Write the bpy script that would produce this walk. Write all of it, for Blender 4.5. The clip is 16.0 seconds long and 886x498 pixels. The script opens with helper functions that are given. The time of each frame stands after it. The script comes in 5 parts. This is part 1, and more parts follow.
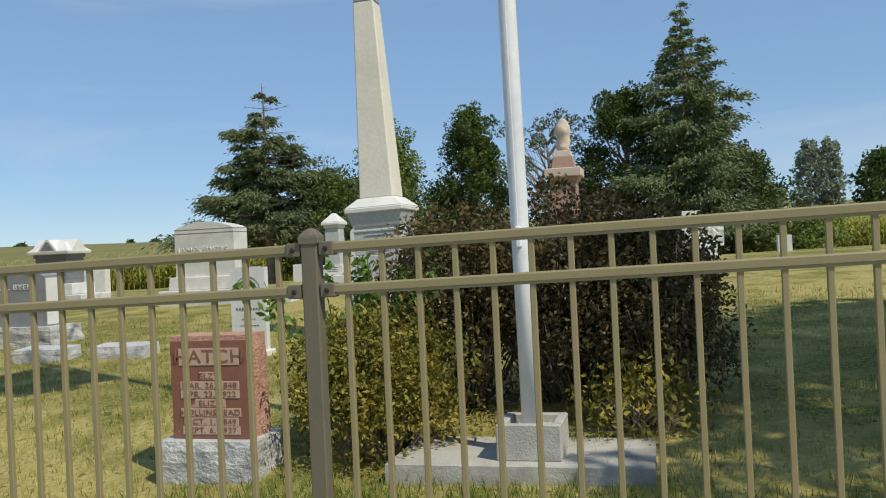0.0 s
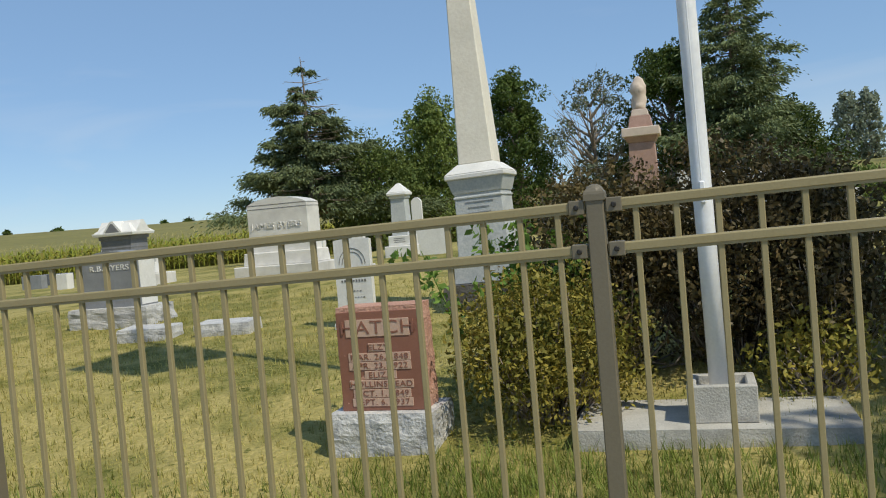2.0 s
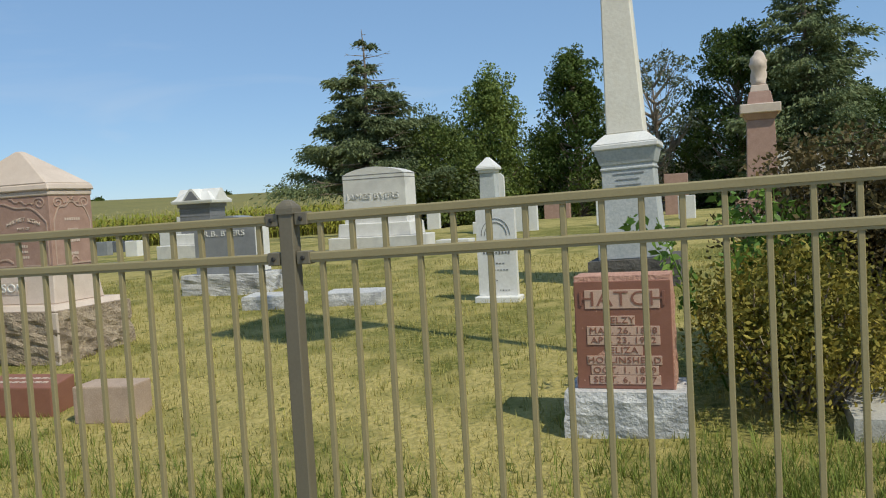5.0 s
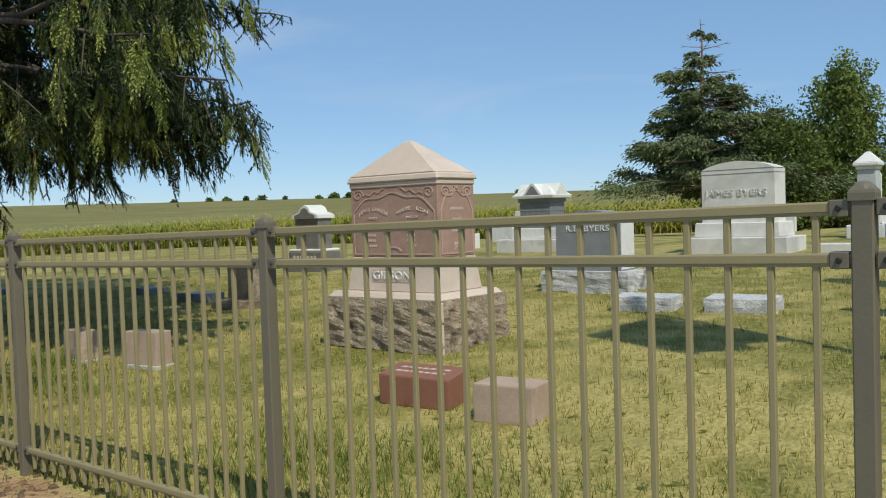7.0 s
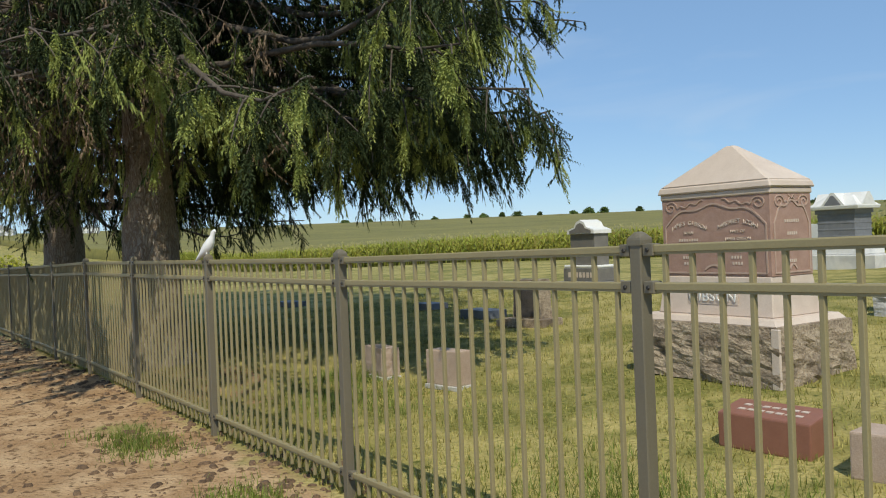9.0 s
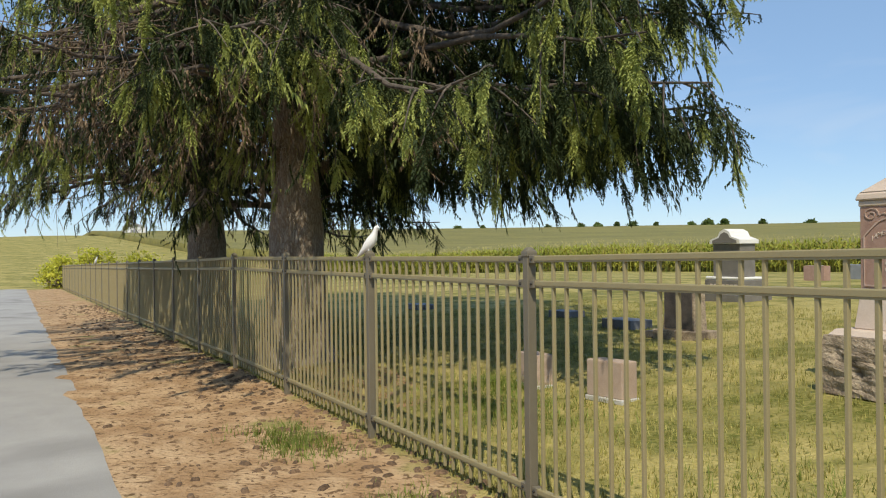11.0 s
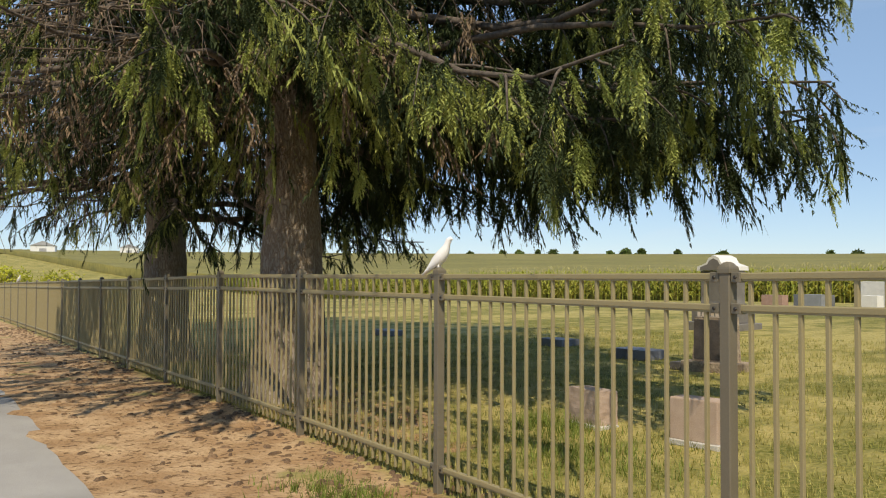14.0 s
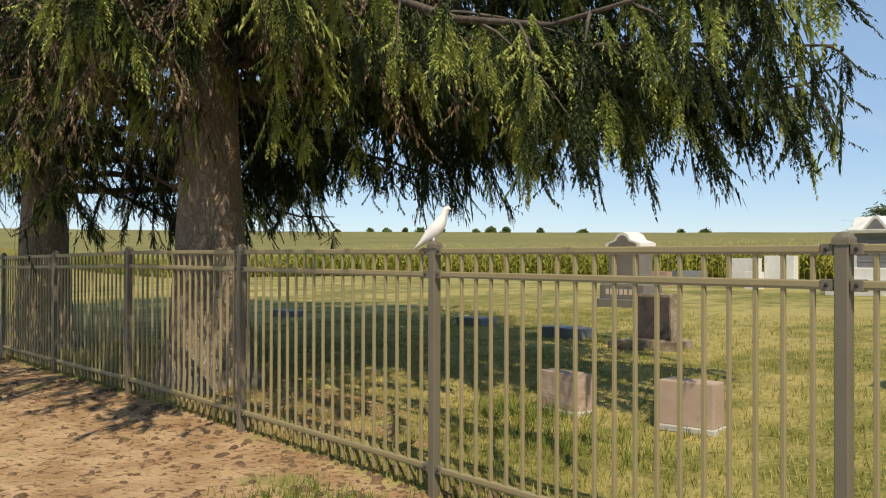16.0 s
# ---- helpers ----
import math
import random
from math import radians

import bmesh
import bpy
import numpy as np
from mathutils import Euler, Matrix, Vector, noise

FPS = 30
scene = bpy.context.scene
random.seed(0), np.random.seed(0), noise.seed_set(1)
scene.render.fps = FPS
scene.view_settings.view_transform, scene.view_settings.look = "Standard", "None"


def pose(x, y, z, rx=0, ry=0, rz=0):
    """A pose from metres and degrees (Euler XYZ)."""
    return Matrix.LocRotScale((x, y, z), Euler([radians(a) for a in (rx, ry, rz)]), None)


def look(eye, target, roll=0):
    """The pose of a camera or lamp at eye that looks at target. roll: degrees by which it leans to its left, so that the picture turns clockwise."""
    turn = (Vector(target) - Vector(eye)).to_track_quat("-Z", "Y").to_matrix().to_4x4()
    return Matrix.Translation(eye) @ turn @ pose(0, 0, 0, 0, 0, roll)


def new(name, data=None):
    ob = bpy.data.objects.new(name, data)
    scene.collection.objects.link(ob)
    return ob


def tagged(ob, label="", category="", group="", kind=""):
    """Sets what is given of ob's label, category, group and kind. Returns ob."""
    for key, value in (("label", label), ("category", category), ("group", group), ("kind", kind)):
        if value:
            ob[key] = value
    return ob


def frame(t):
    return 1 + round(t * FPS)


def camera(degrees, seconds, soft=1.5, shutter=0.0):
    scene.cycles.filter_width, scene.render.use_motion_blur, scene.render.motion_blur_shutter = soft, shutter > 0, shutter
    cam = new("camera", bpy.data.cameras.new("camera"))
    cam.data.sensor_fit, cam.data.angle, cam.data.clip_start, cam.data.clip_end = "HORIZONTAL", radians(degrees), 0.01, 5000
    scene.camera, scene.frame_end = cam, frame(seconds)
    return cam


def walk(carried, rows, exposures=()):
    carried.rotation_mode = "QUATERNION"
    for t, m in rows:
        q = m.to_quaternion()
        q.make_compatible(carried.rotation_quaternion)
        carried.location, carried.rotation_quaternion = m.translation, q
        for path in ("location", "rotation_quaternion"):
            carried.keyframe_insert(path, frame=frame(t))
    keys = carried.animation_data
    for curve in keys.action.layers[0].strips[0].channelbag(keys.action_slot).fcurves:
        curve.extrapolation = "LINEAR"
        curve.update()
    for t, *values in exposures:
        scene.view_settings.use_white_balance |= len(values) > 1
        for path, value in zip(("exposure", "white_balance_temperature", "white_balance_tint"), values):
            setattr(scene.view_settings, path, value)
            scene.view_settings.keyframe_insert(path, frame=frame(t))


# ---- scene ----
cam = camera(54.6, 16.0, soft=1.1)
PATH = [
    (0, (1.135, -2.644, 1.551), (0.633, -0.708, 1.554), -2.7),
    (0.5, (0.927, -2.492, 1.567), (0.361, -0.574, 1.551), -3.0),
    (1, (0.733, -2.618, 1.574), (0.188, -0.694, 1.541), -3.9),
    (1.5, (0.53, -2.685, 1.569), (-0.002, -0.758, 1.49), -4.3),
    (2, (0.303, -2.721, 1.568), (-0.269, -0.805, 1.504), -4.9),
    (2.5, (0.045, -2.65, 1.597), (-0.574, -0.749, 1.537), -4.9),
    (3, (-0.131, -2.765, 1.55), (-0.714, -0.853, 1.492), -4.2),
    (5.5, (-1.16, -2.64, 1.546), (-1.845, -0.765, 1.433), -2.8),
    (6, (-1.375, -2.547, 1.533), (-2.175, -0.716, 1.438), -2.5),
    (6.5, (-1.655, -2.444, 1.557), (-2.763, -0.781, 1.476), -2.6),
    (7, (-1.869, -2.439, 1.537), (-3.137, -0.894, 1.461), -1.9),
    (7.5, (-1.946, -2.549, 1.566), (-3.178, -0.975, 1.502), -2.0),
    (8, (-2.201, -2.491, 1.566), (-3.463, -0.94, 1.518), -2.1),
    (8.5, (-2.445, -2.412, 1.554), (-3.906, -1.046, 1.523), -2.8),
    (9, (-2.634, -2.389, 1.557), (-4.294, -1.275, 1.538), -2.3),
    (9.5, (-2.663, -2.395, 1.567), (-4.416, -1.433, 1.545), -1.9),
    (10, (-2.776, -2.45, 1.531), (-4.565, -1.555, 1.521), -0.9),
    (12.5, (-3.978, -2.784, 1.506), (-5.748, -1.853, 1.55), -0.5),
    (13, (-4.268, -2.811, 1.482), (-6.015, -1.839, 1.547), -0.5),
    (13.5, (-4.6, -2.85, 1.477), (-6.335, -1.856, 1.537), -0.0),
    (14, (-4.755, -3.074, 1.466), (-6.454, -2.021, 1.528), 0.2),
    (14.5, (-5.092, -3.104, 1.452), (-6.749, -1.987, 1.509), 0.5),
    (15, (-5.408, -3.099, 1.449), (-7.031, -1.932, 1.499), -0.0),
    (15.5, (-5.622, -3.224, 1.442), (-7.191, -1.984, 1.477), 0.0),
    (16, (-5.825, -3.32, 1.442), (-7.341, -2.015, 1.454), 0.1),
]
walk(cam, [(t, look(eye, target, roll)) for t, eye, target, roll in PATH],
     exposures=[(0, -0.15, 6500, 10), (8, -0.18, 6260, 8), (11, 0.05, 6700, 11), (13, 0.07, 7100, 13), (16, 0.10, 7150, 14)])

# ---- world, sun, exposure ----
SUN_DIR = Vector((0.535, -0.31, 0.79)).normalized()   # towards the sun
SUN_EL = math.asin(SUN_DIR.z)
world = bpy.data.worlds.new("sky")
scene.world = world
world.use_nodes = True
wn = world.node_tree.nodes
wl = world.node_tree.links
sky = wn.new("ShaderNodeTexSky")
sky.sky_type = "NISHITA"
sky.sun_disc = False
sky.sun_elevation = SUN_EL
sky.sun_rotation = math.atan2(SUN_DIR.x, SUN_DIR.y)
sky.altitude = 300
sky.air_density = 0.85
sky.dust_density = 0.0
sky.ozone_density = 1.0
tone = wn.new("ShaderNodeHueSaturation")
tone.inputs["Saturation"].default_value = 1.0
tint = wn.new("ShaderNodeMix")
tint.data_type = "RGBA"
tint.blend_type = "MULTIPLY"
tint.inputs["Factor"].default_value = 1.0
tint.inputs["B"].default_value = (0.93, 1.02, 1.09, 1)
wl.new(sky.outputs[0], tint.inputs["A"])
wl.new(tint.outputs["Result"], tone.inputs["Color"])
# thin high cirrus
wco = wn.new("ShaderNodeTexCoord")
wmap = wn.new("ShaderNodeMapping")
wmap.inputs["Scale"].default_value = (1.2, 2.2, 7.0)
wmap.inputs["Rotation"].default_value = (0.3, 0.5, 0.4)
wno = wn.new("ShaderNodeTexNoise")
wno.inputs["Scale"].default_value = 1.6
wno.inputs["Detail"].default_value = 7
wno.inputs["Distortion"].default_value = 0.8
wra = wn.new("ShaderNodeMapRange")
wra.inputs["From Min"].default_value = 0.52
wra.inputs["From Max"].default_value = 0.80
wra.inputs["To Max"].default_value = 0.35
wmx = wn.new("ShaderNodeMix")
wmx.data_type = "RGBA"
wmx.inputs["B"].default_value = (6.5, 7.0, 7.6, 1)
wl.new(wco.outputs["Generated"], wmap.inputs["Vector"])
wl.new(wmap.outputs["Vector"], wno.inputs["Vector"])
wl.new(wno.outputs["Fac"], wra.inputs["Value"])
wl.new(wra.outputs["Result"], wmx.inputs["Factor"])
even = wn.new("ShaderNodeMix")
even.data_type = "RGBA"
even.inputs["Factor"].default_value = 0.5
even.inputs["B"].default_value = (2.8, 4.7, 7.4, 1)
wl.new(tone.outputs["Color"], even.inputs["A"])
wl.new(even.outputs["Result"], wmx.inputs["A"])
wl.new(wmx.outputs["Result"], wn["Background"].inputs[0])
wn["Background"].inputs[1].default_value = 0.112
sun_data = bpy.data.lights.new("sun", "SUN")
sun_data.energy = 4.0
sun_data.angle = radians(0.53)
sun_data.color = (1.0, 0.925, 0.745)
sun = new("sun", sun_data)
sun.matrix_world = look((20, -14, 32), Vector((20, -14, 32)) - SUN_DIR)


# ---- materials ----
def mat(name, c1, c2, scale=6.0, rough=0.8, bump=0.2, fine=60.0, metal=0.0, contrast=0.5, stain=None, per_object=0.0, sub=0.0):
    """A procedural surface: two colours mixed by coarse and fine noise, with relief."""
    m = bpy.data.materials.new(name)
    m.use_nodes = True
    nt = m.node_tree
    n, l = nt.nodes, nt.links
    b = n["Principled BSDF"]
    co = n.new("ShaderNodeTexCoord")
    no1 = n.new("ShaderNodeTexNoise")
    no1.inputs["Scale"].default_value = scale
    no1.inputs["Detail"].default_value = 5
    no1.inputs["Roughness"].default_value = 0.6
    no2 = n.new("ShaderNodeTexNoise")
    no2.inputs["Scale"].default_value = fine
    no2.inputs["Detail"].default_value = 3
    for q in (no1, no2):
        l.new(co.outputs["Object"], q.inputs["Vector"])
    add = n.new("ShaderNodeMath")
    add.operation = "ADD"
    l.new(no1.outputs["Fac"], add.inputs[0])
    l.new(no2.outputs["Fac"], add.inputs[1])
    ramp = n.new("ShaderNodeMapRange")
    ramp.inputs["From Min"].default_value = 1.0 - contrast * 0.55
    ramp.inputs["From Max"].default_value = 1.0 + contrast * 0.55
    l.new(add.outputs[0], ramp.inputs["Value"])
    mix = n.new("ShaderNodeMix")
    mix.data_type = "RGBA"
    mix.inputs["A"].default_value = (*c1, 1)
    mix.inputs["B"].default_value = (*c2, 1)
    l.new(ramp.outputs["Result"], mix.inputs["Factor"])
    out = mix.outputs["Result"]
    if stain:
        no3 = n.new("ShaderNodeTexNoise")
        no3.inputs["Scale"].default_value = scale * 0.45
        no3.inputs["Detail"].default_value = 8
        no3.inputs["Distortion"].default_value = 0.6
        l.new(co.outputs["Object"], no3.inputs["Vector"])
        r3 = n.new("ShaderNodeMapRange")
        r3.inputs["From Min"].default_value = 0.52
        r3.inputs["From Max"].default_value = 0.72
        l.new(no3.outputs["Fac"], r3.inputs["Value"])
        m3 = n.new("ShaderNodeMix")
        m3.data_type = "RGBA"
        l.new(r3.outputs["Result"], m3.inputs["Factor"])
        l.new(out, m3.inputs["A"])
        m3.inputs["B"].default_value = (*stain, 1)
        out = m3.outputs["Result"]
    if per_object:
        info = n.new("ShaderNodeObjectInfo")
        geo = n.new("ShaderNodeNewGeometry")
        ad = n.new("ShaderNodeMath")
        ad.operation = "ADD"
        l.new(info.outputs["Random"], ad.inputs[0])
        l.new(geo.outputs["Random Per Island"], ad.inputs[1])
        rr = n.new("ShaderNodeMapRange")
        rr.inputs["From Max"].default_value = 2.0
        rr.inputs["To Min"].default_value = 1 - per_object
        rr.inputs["To Max"].default_value = 1 + per_object
        l.new(ad.outputs[0], rr.inputs["Value"])
        hsv = n.new("ShaderNodeHueSaturation")
        l.new(rr.outputs["Result"], hsv.inputs["Value"])
        l.new(out, hsv.inputs["Color"])
        out = hsv.outputs["Color"]
    l.new(out, b.inputs["Base Color"])
    b.inputs["Roughness"].default_value = rough
    b.inputs["Metallic"].default_value = metal
    if sub:
        b.inputs["Specular IOR Level"].default_value = 0.22
    if bump:
        bp = n.new("ShaderNodeBump")
        bp.inputs["Strength"].default_value = bump
        bp.inputs["Distance"].default_value = 0.02
        l.new(add.outputs[0], bp.inputs["Height"])
        l.new(bp.outputs["Normal"], b.inputs["Normal"])
    if sub:
        tr = n.new("ShaderNodeBsdfTranslucent")
        l.new(out, tr.inputs["Color"])
        ms = n.new("ShaderNodeMixShader")
        ms.inputs[0].default_value = sub
        l.new(b.outputs[0], ms.inputs[1])
        l.new(tr.outputs[0], ms.inputs[2])
        l.new(ms.outputs[0], n["Material Output"].inputs["Surface"])
    return m


M_RAIL = mat("bronze_powder_coat", (0.255, 0.21, 0.105), (0.34, 0.285, 0.15), 9, 0.5, 0.05, 120, contrast=1.2)
M_POST = mat("taupe_powder_coat", (0.135, 0.115, 0.08), (0.185, 0.16, 0.11), 7, 0.5, 0.05, 120, contrast=1.2)
M_BOLT = mat("dark_steel", (0.03, 0.03, 0.03), (0.06, 0.055, 0.05), 30, 0.5, 0.1, 100, metal=0.5)
M_RED = mat("red_granite_polished", (0.22, 0.092, 0.062), (0.30, 0.135, 0.09), 12, 0.45, 0.03, 220, contrast=0.8)
M_REDROUGH = mat("red_granite_rough", (0.42, 0.21, 0.15), (0.60, 0.36, 0.27), 8, 0.9, 0.6, 60)
M_REDLETTER = mat("frosted_red_granite", (0.50, 0.33, 0.25), (0.60, 0.42, 0.32), 12, 0.9, 0.1, 150)
M_GRAYROCK = mat("gray_rock_face", (0.40, 0.40, 0.41), (0.66, 0.65, 0.63), 7, 0.9, 0.6, 50, stain=(0.28, 0.28, 0.29))
M_BROWNROCK = mat("brown_rock_face", (0.22, 0.165, 0.115), (0.46, 0.37, 0.265), 9, 0.9, 0.8, 45, stain=(0.11, 0.08, 0.055))
M_WHITE = mat("white_marble", (0.68, 0.67, 0.64), (0.80, 0.79, 0.76), 3, 0.6, 0.08, 40, stain=(0.55, 0.55, 0.53))
M_GRAYGRANITE = mat("light_gray_granite", (0.60, 0.585, 0.555), (0.76, 0.74, 0.70), 4, 0.7, 0.08, 160, stain=(0.50, 0.49, 0.475))
M_DARKGRANITE = mat("blue_gray_granite", (0.20, 0.21, 0.225), (0.30, 0.31, 0.325), 5, 0.5, 0.05, 160)
M_OBELISK = mat("cream_weathered_marble", (0.72, 0.67, 0.57), (0.83, 0.79, 0.69), 1.6, 0.75, 0.1, 30, stain=(0.60, 0.57, 0.49))
M_OBPED = mat("weathered_gray_marble", (0.40, 0.43, 0.44), (0.56, 0.57, 0.56), 2.5, 0.8, 0.15, 40, stain=(0.30, 0.32, 0.33))
# Blue-gray granite deepened to hold the shade on the vault's front.
M_SLATE = mat("shaded_gray_granite", (0.15, 0.155, 0.17), (0.23, 0.235, 0.255), 5, 0.55, 0.05, 160)
M_DARKSTONE = mat("dark_foundation_stone", (0.07, 0.065, 0.06), (0.14, 0.13, 0.12), 6, 0.9, 0.5, 40)
M_PINK = mat("pink_granite", (0.33, 0.20, 0.155), (0.45, 0.295, 0.235), 9, 0.55, 0.05, 150)
M_PINKLIGHT = mat("pale_pink_granite", (0.54, 0.44, 0.365), (0.66, 0.555, 0.47), 5, 0.8, 0.1, 120)
M_PINKMID = mat("worn_pink_carving", (0.43, 0.30, 0.24), (0.54, 0.40, 0.325), 9, 0.7, 0.05, 150)
M_BUFF = mat("buff_granite", (0.38, 0.275, 0.205), (0.50, 0.38, 0.295), 7, 0.8, 0.15, 120, stain=(0.30, 0.225, 0.175))
M_CONC = mat("concrete", (0.38, 0.365, 0.33), (0.54, 0.52, 0.47), 5, 0.9, 0.3, 90, stain=(0.25, 0.235, 0.21))
M_BLACKGRAN = mat("black_granite", (0.05, 0.045, 0.04), (0.12, 0.10, 0.09), 8, 0.35, 0.05, 100)
M_POLE = mat("white_painted_metal", (0.80, 0.81, 0.84), (0.88, 0.89, 0.91), 5, 0.45, 0.05, 60, stain=(0.62, 0.64, 0.68))
M_BIRD = mat("white_bird_paint", (0.80, 0.79, 0.77), (0.86, 0.86, 0.85), 12, 0.7, 0.1, 90)
M_DARKLET = mat("dark_lettering", (0.12, 0.12, 0.125), (0.2, 0.2, 0.2), 30, 0.8, 0.0, 100)
M_BARK = mat("spruce_bark", (0.14, 0.10, 0.072), (0.36, 0.29, 0.225), 5, 0.95, 1.0, 26, stain=(0.24, 0.22, 0.18))
M_TAUPE = mat("taupe_granite", (0.14, 0.13, 0.118), (0.22, 0.202, 0.18), 5, 0.6, 0.05, 150)
# Poplar gray-green paled so that the haze of distance is in the colour.
M_LEAFHAZE = mat("hazy_graygreen_leaves", (0.17, 0.21, 0.14), (0.34, 0.37, 0.27), 0.4, 0.6, 0, 4, per_object=0.3, sub=0.25)
M_LIMB = mat("dark_spruce_limb", (0.05, 0.039, 0.030), (0.15, 0.122, 0.098), 5, 0.95, 0.6, 26)
M_YELLOWGR = mat("yellow_green_leaves", (0.42, 0.43, 0.045), (0.62, 0.58, 0.09), 0.6, 0.6, 0, 4, per_object=0.3, sub=0.35)
M_DEADTWIG = mat("brown_dead_twig", (0.075, 0.054, 0.039), (0.21, 0.16, 0.12), 6, 0.9, 0.3, 40)
M_TWIG = mat("dead_twig", (0.20, 0.155, 0.115), (0.40, 0.335, 0.27), 6, 0.9, 0.3, 40)
# Shaded and sunlit needle greens; the light on the crown is in the colours.
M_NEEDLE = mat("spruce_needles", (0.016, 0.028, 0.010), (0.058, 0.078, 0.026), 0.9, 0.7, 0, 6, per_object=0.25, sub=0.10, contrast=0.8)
M_NEEDLELIT = mat("sunlit_spruce_needles", (0.20, 0.255, 0.065), (0.45, 0.48, 0.145), 0.9, 0.6, 0, 6, per_object=0.2, sub=0.30, contrast=0.8)
M_NEEDLEDEAD = mat("dead_spruce_needles", (0.12, 0.082, 0.05), (0.26, 0.19, 0.12), 0.9, 0.8, 0, 6, per_object=0.4)
M_NEEDLEDK = mat("dark_spruce_needles", (0.08, 0.115, 0.055), (0.23, 0.27, 0.12), 0.5, 0.65, 0, 5, per_object=0.4, sub=0.15)
M_LEAFMID = mat("green_leaves", (0.034, 0.066, 0.014), (0.125, 0.17, 0.036), 0.4, 0.55, 0, 4, per_object=0.4, sub=0.25)
M_LEAFOLIVE = mat("olive_leaves", (0.075, 0.115, 0.028), (0.21, 0.26, 0.065), 0.4, 0.6, 0, 4, per_object=0.4, sub=0.25)
M_LEAFGRAY = mat("graygreen_leaves", (0.10, 0.125, 0.07), (0.21, 0.235, 0.15), 0.4, 0.6, 0, 4, per_object=0.35, sub=0.2)
M_LEAFAUT = mat("yellow_leaves", (0.25, 0.20, 0.03), (0.38, 0.30, 0.05), 0.4, 0.6, 0, 4, per_object=0.35, sub=0.25)
M_PURPLE = mat("brown_green_leaves", (0.045, 0.046, 0.018), (0.19, 0.135, 0.055), 1.5, 0.45, 0, 9, per_object=0.6, sub=0.2)
M_SHRUB = mat("yellow_green_shrub", (0.125, 0.135, 0.022), (0.42, 0.335, 0.068), 2.2, 0.55, 0, 9, per_object=0.45, sub=0.25)
M_VINE = mat("bright_green_leaves", (0.10, 0.20, 0.03), (0.22, 0.34, 0.07), 3, 0.5, 0, 9, per_object=0.35, sub=0.3)
M_CORN = mat("corn_leaves", (0.21, 0.26, 0.035), (0.47, 0.45, 0.085), 0.25, 0.6, 0, 3, per_object=0.35, sub=0.25)
M_TASSEL = mat("corn_tassels", (0.38, 0.34, 0.13), (0.48, 0.42, 0.17), 0.5, 0.8, 0, 3, per_object=0.25)
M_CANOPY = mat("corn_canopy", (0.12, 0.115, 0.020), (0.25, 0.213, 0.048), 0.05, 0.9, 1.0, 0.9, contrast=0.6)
M_GRASSBL = mat("grass_blades", (0.19, 0.20, 0.042), (0.45, 0.385, 0.13), 0.8, 0.7, 0, 4, per_object=0.5, sub=0.2)
M_GREENBL = mat("green_grass_blades", (0.115, 0.165, 0.026), (0.27, 0.32, 0.065), 1.5, 0.6, 0, 6, per_object=0.45, sub=0.25)
M_ROAD = mat("pale_lane_paving", (0.29, 0.28, 0.265), (0.40, 0.385, 0.36), 1.2, 0.95, 0.3, 120, stain=(0.23, 0.22, 0.205))
M_LITTER = mat("bark_litter", (0.055, 0.032, 0.018), (0.20, 0.125, 0.07), 8, 0.95, 0.3, 60, per_object=0.5)
M_FLAG = mat("faded_cloth", (0.35, 0.30, 0.30), (0.55, 0.50, 0.50), 3, 0.8, 0.1, 60)
M_BUILD = mat("white_siding", (0.72, 0.72, 0.70), (0.80, 0.80, 0.79), 0.6, 0.7, 0.1, 6)
M_ROOF = mat("gray_roofing", (0.28, 0.28, 0.29), (0.42, 0.42, 0.42), 0.6, 0.8, 0.1, 6)
M_BLUEFL = mat("blue_gray_stone", (0.10, 0.107, 0.125), (0.18, 0.187, 0.21), 5, 0.6, 0.1, 90)


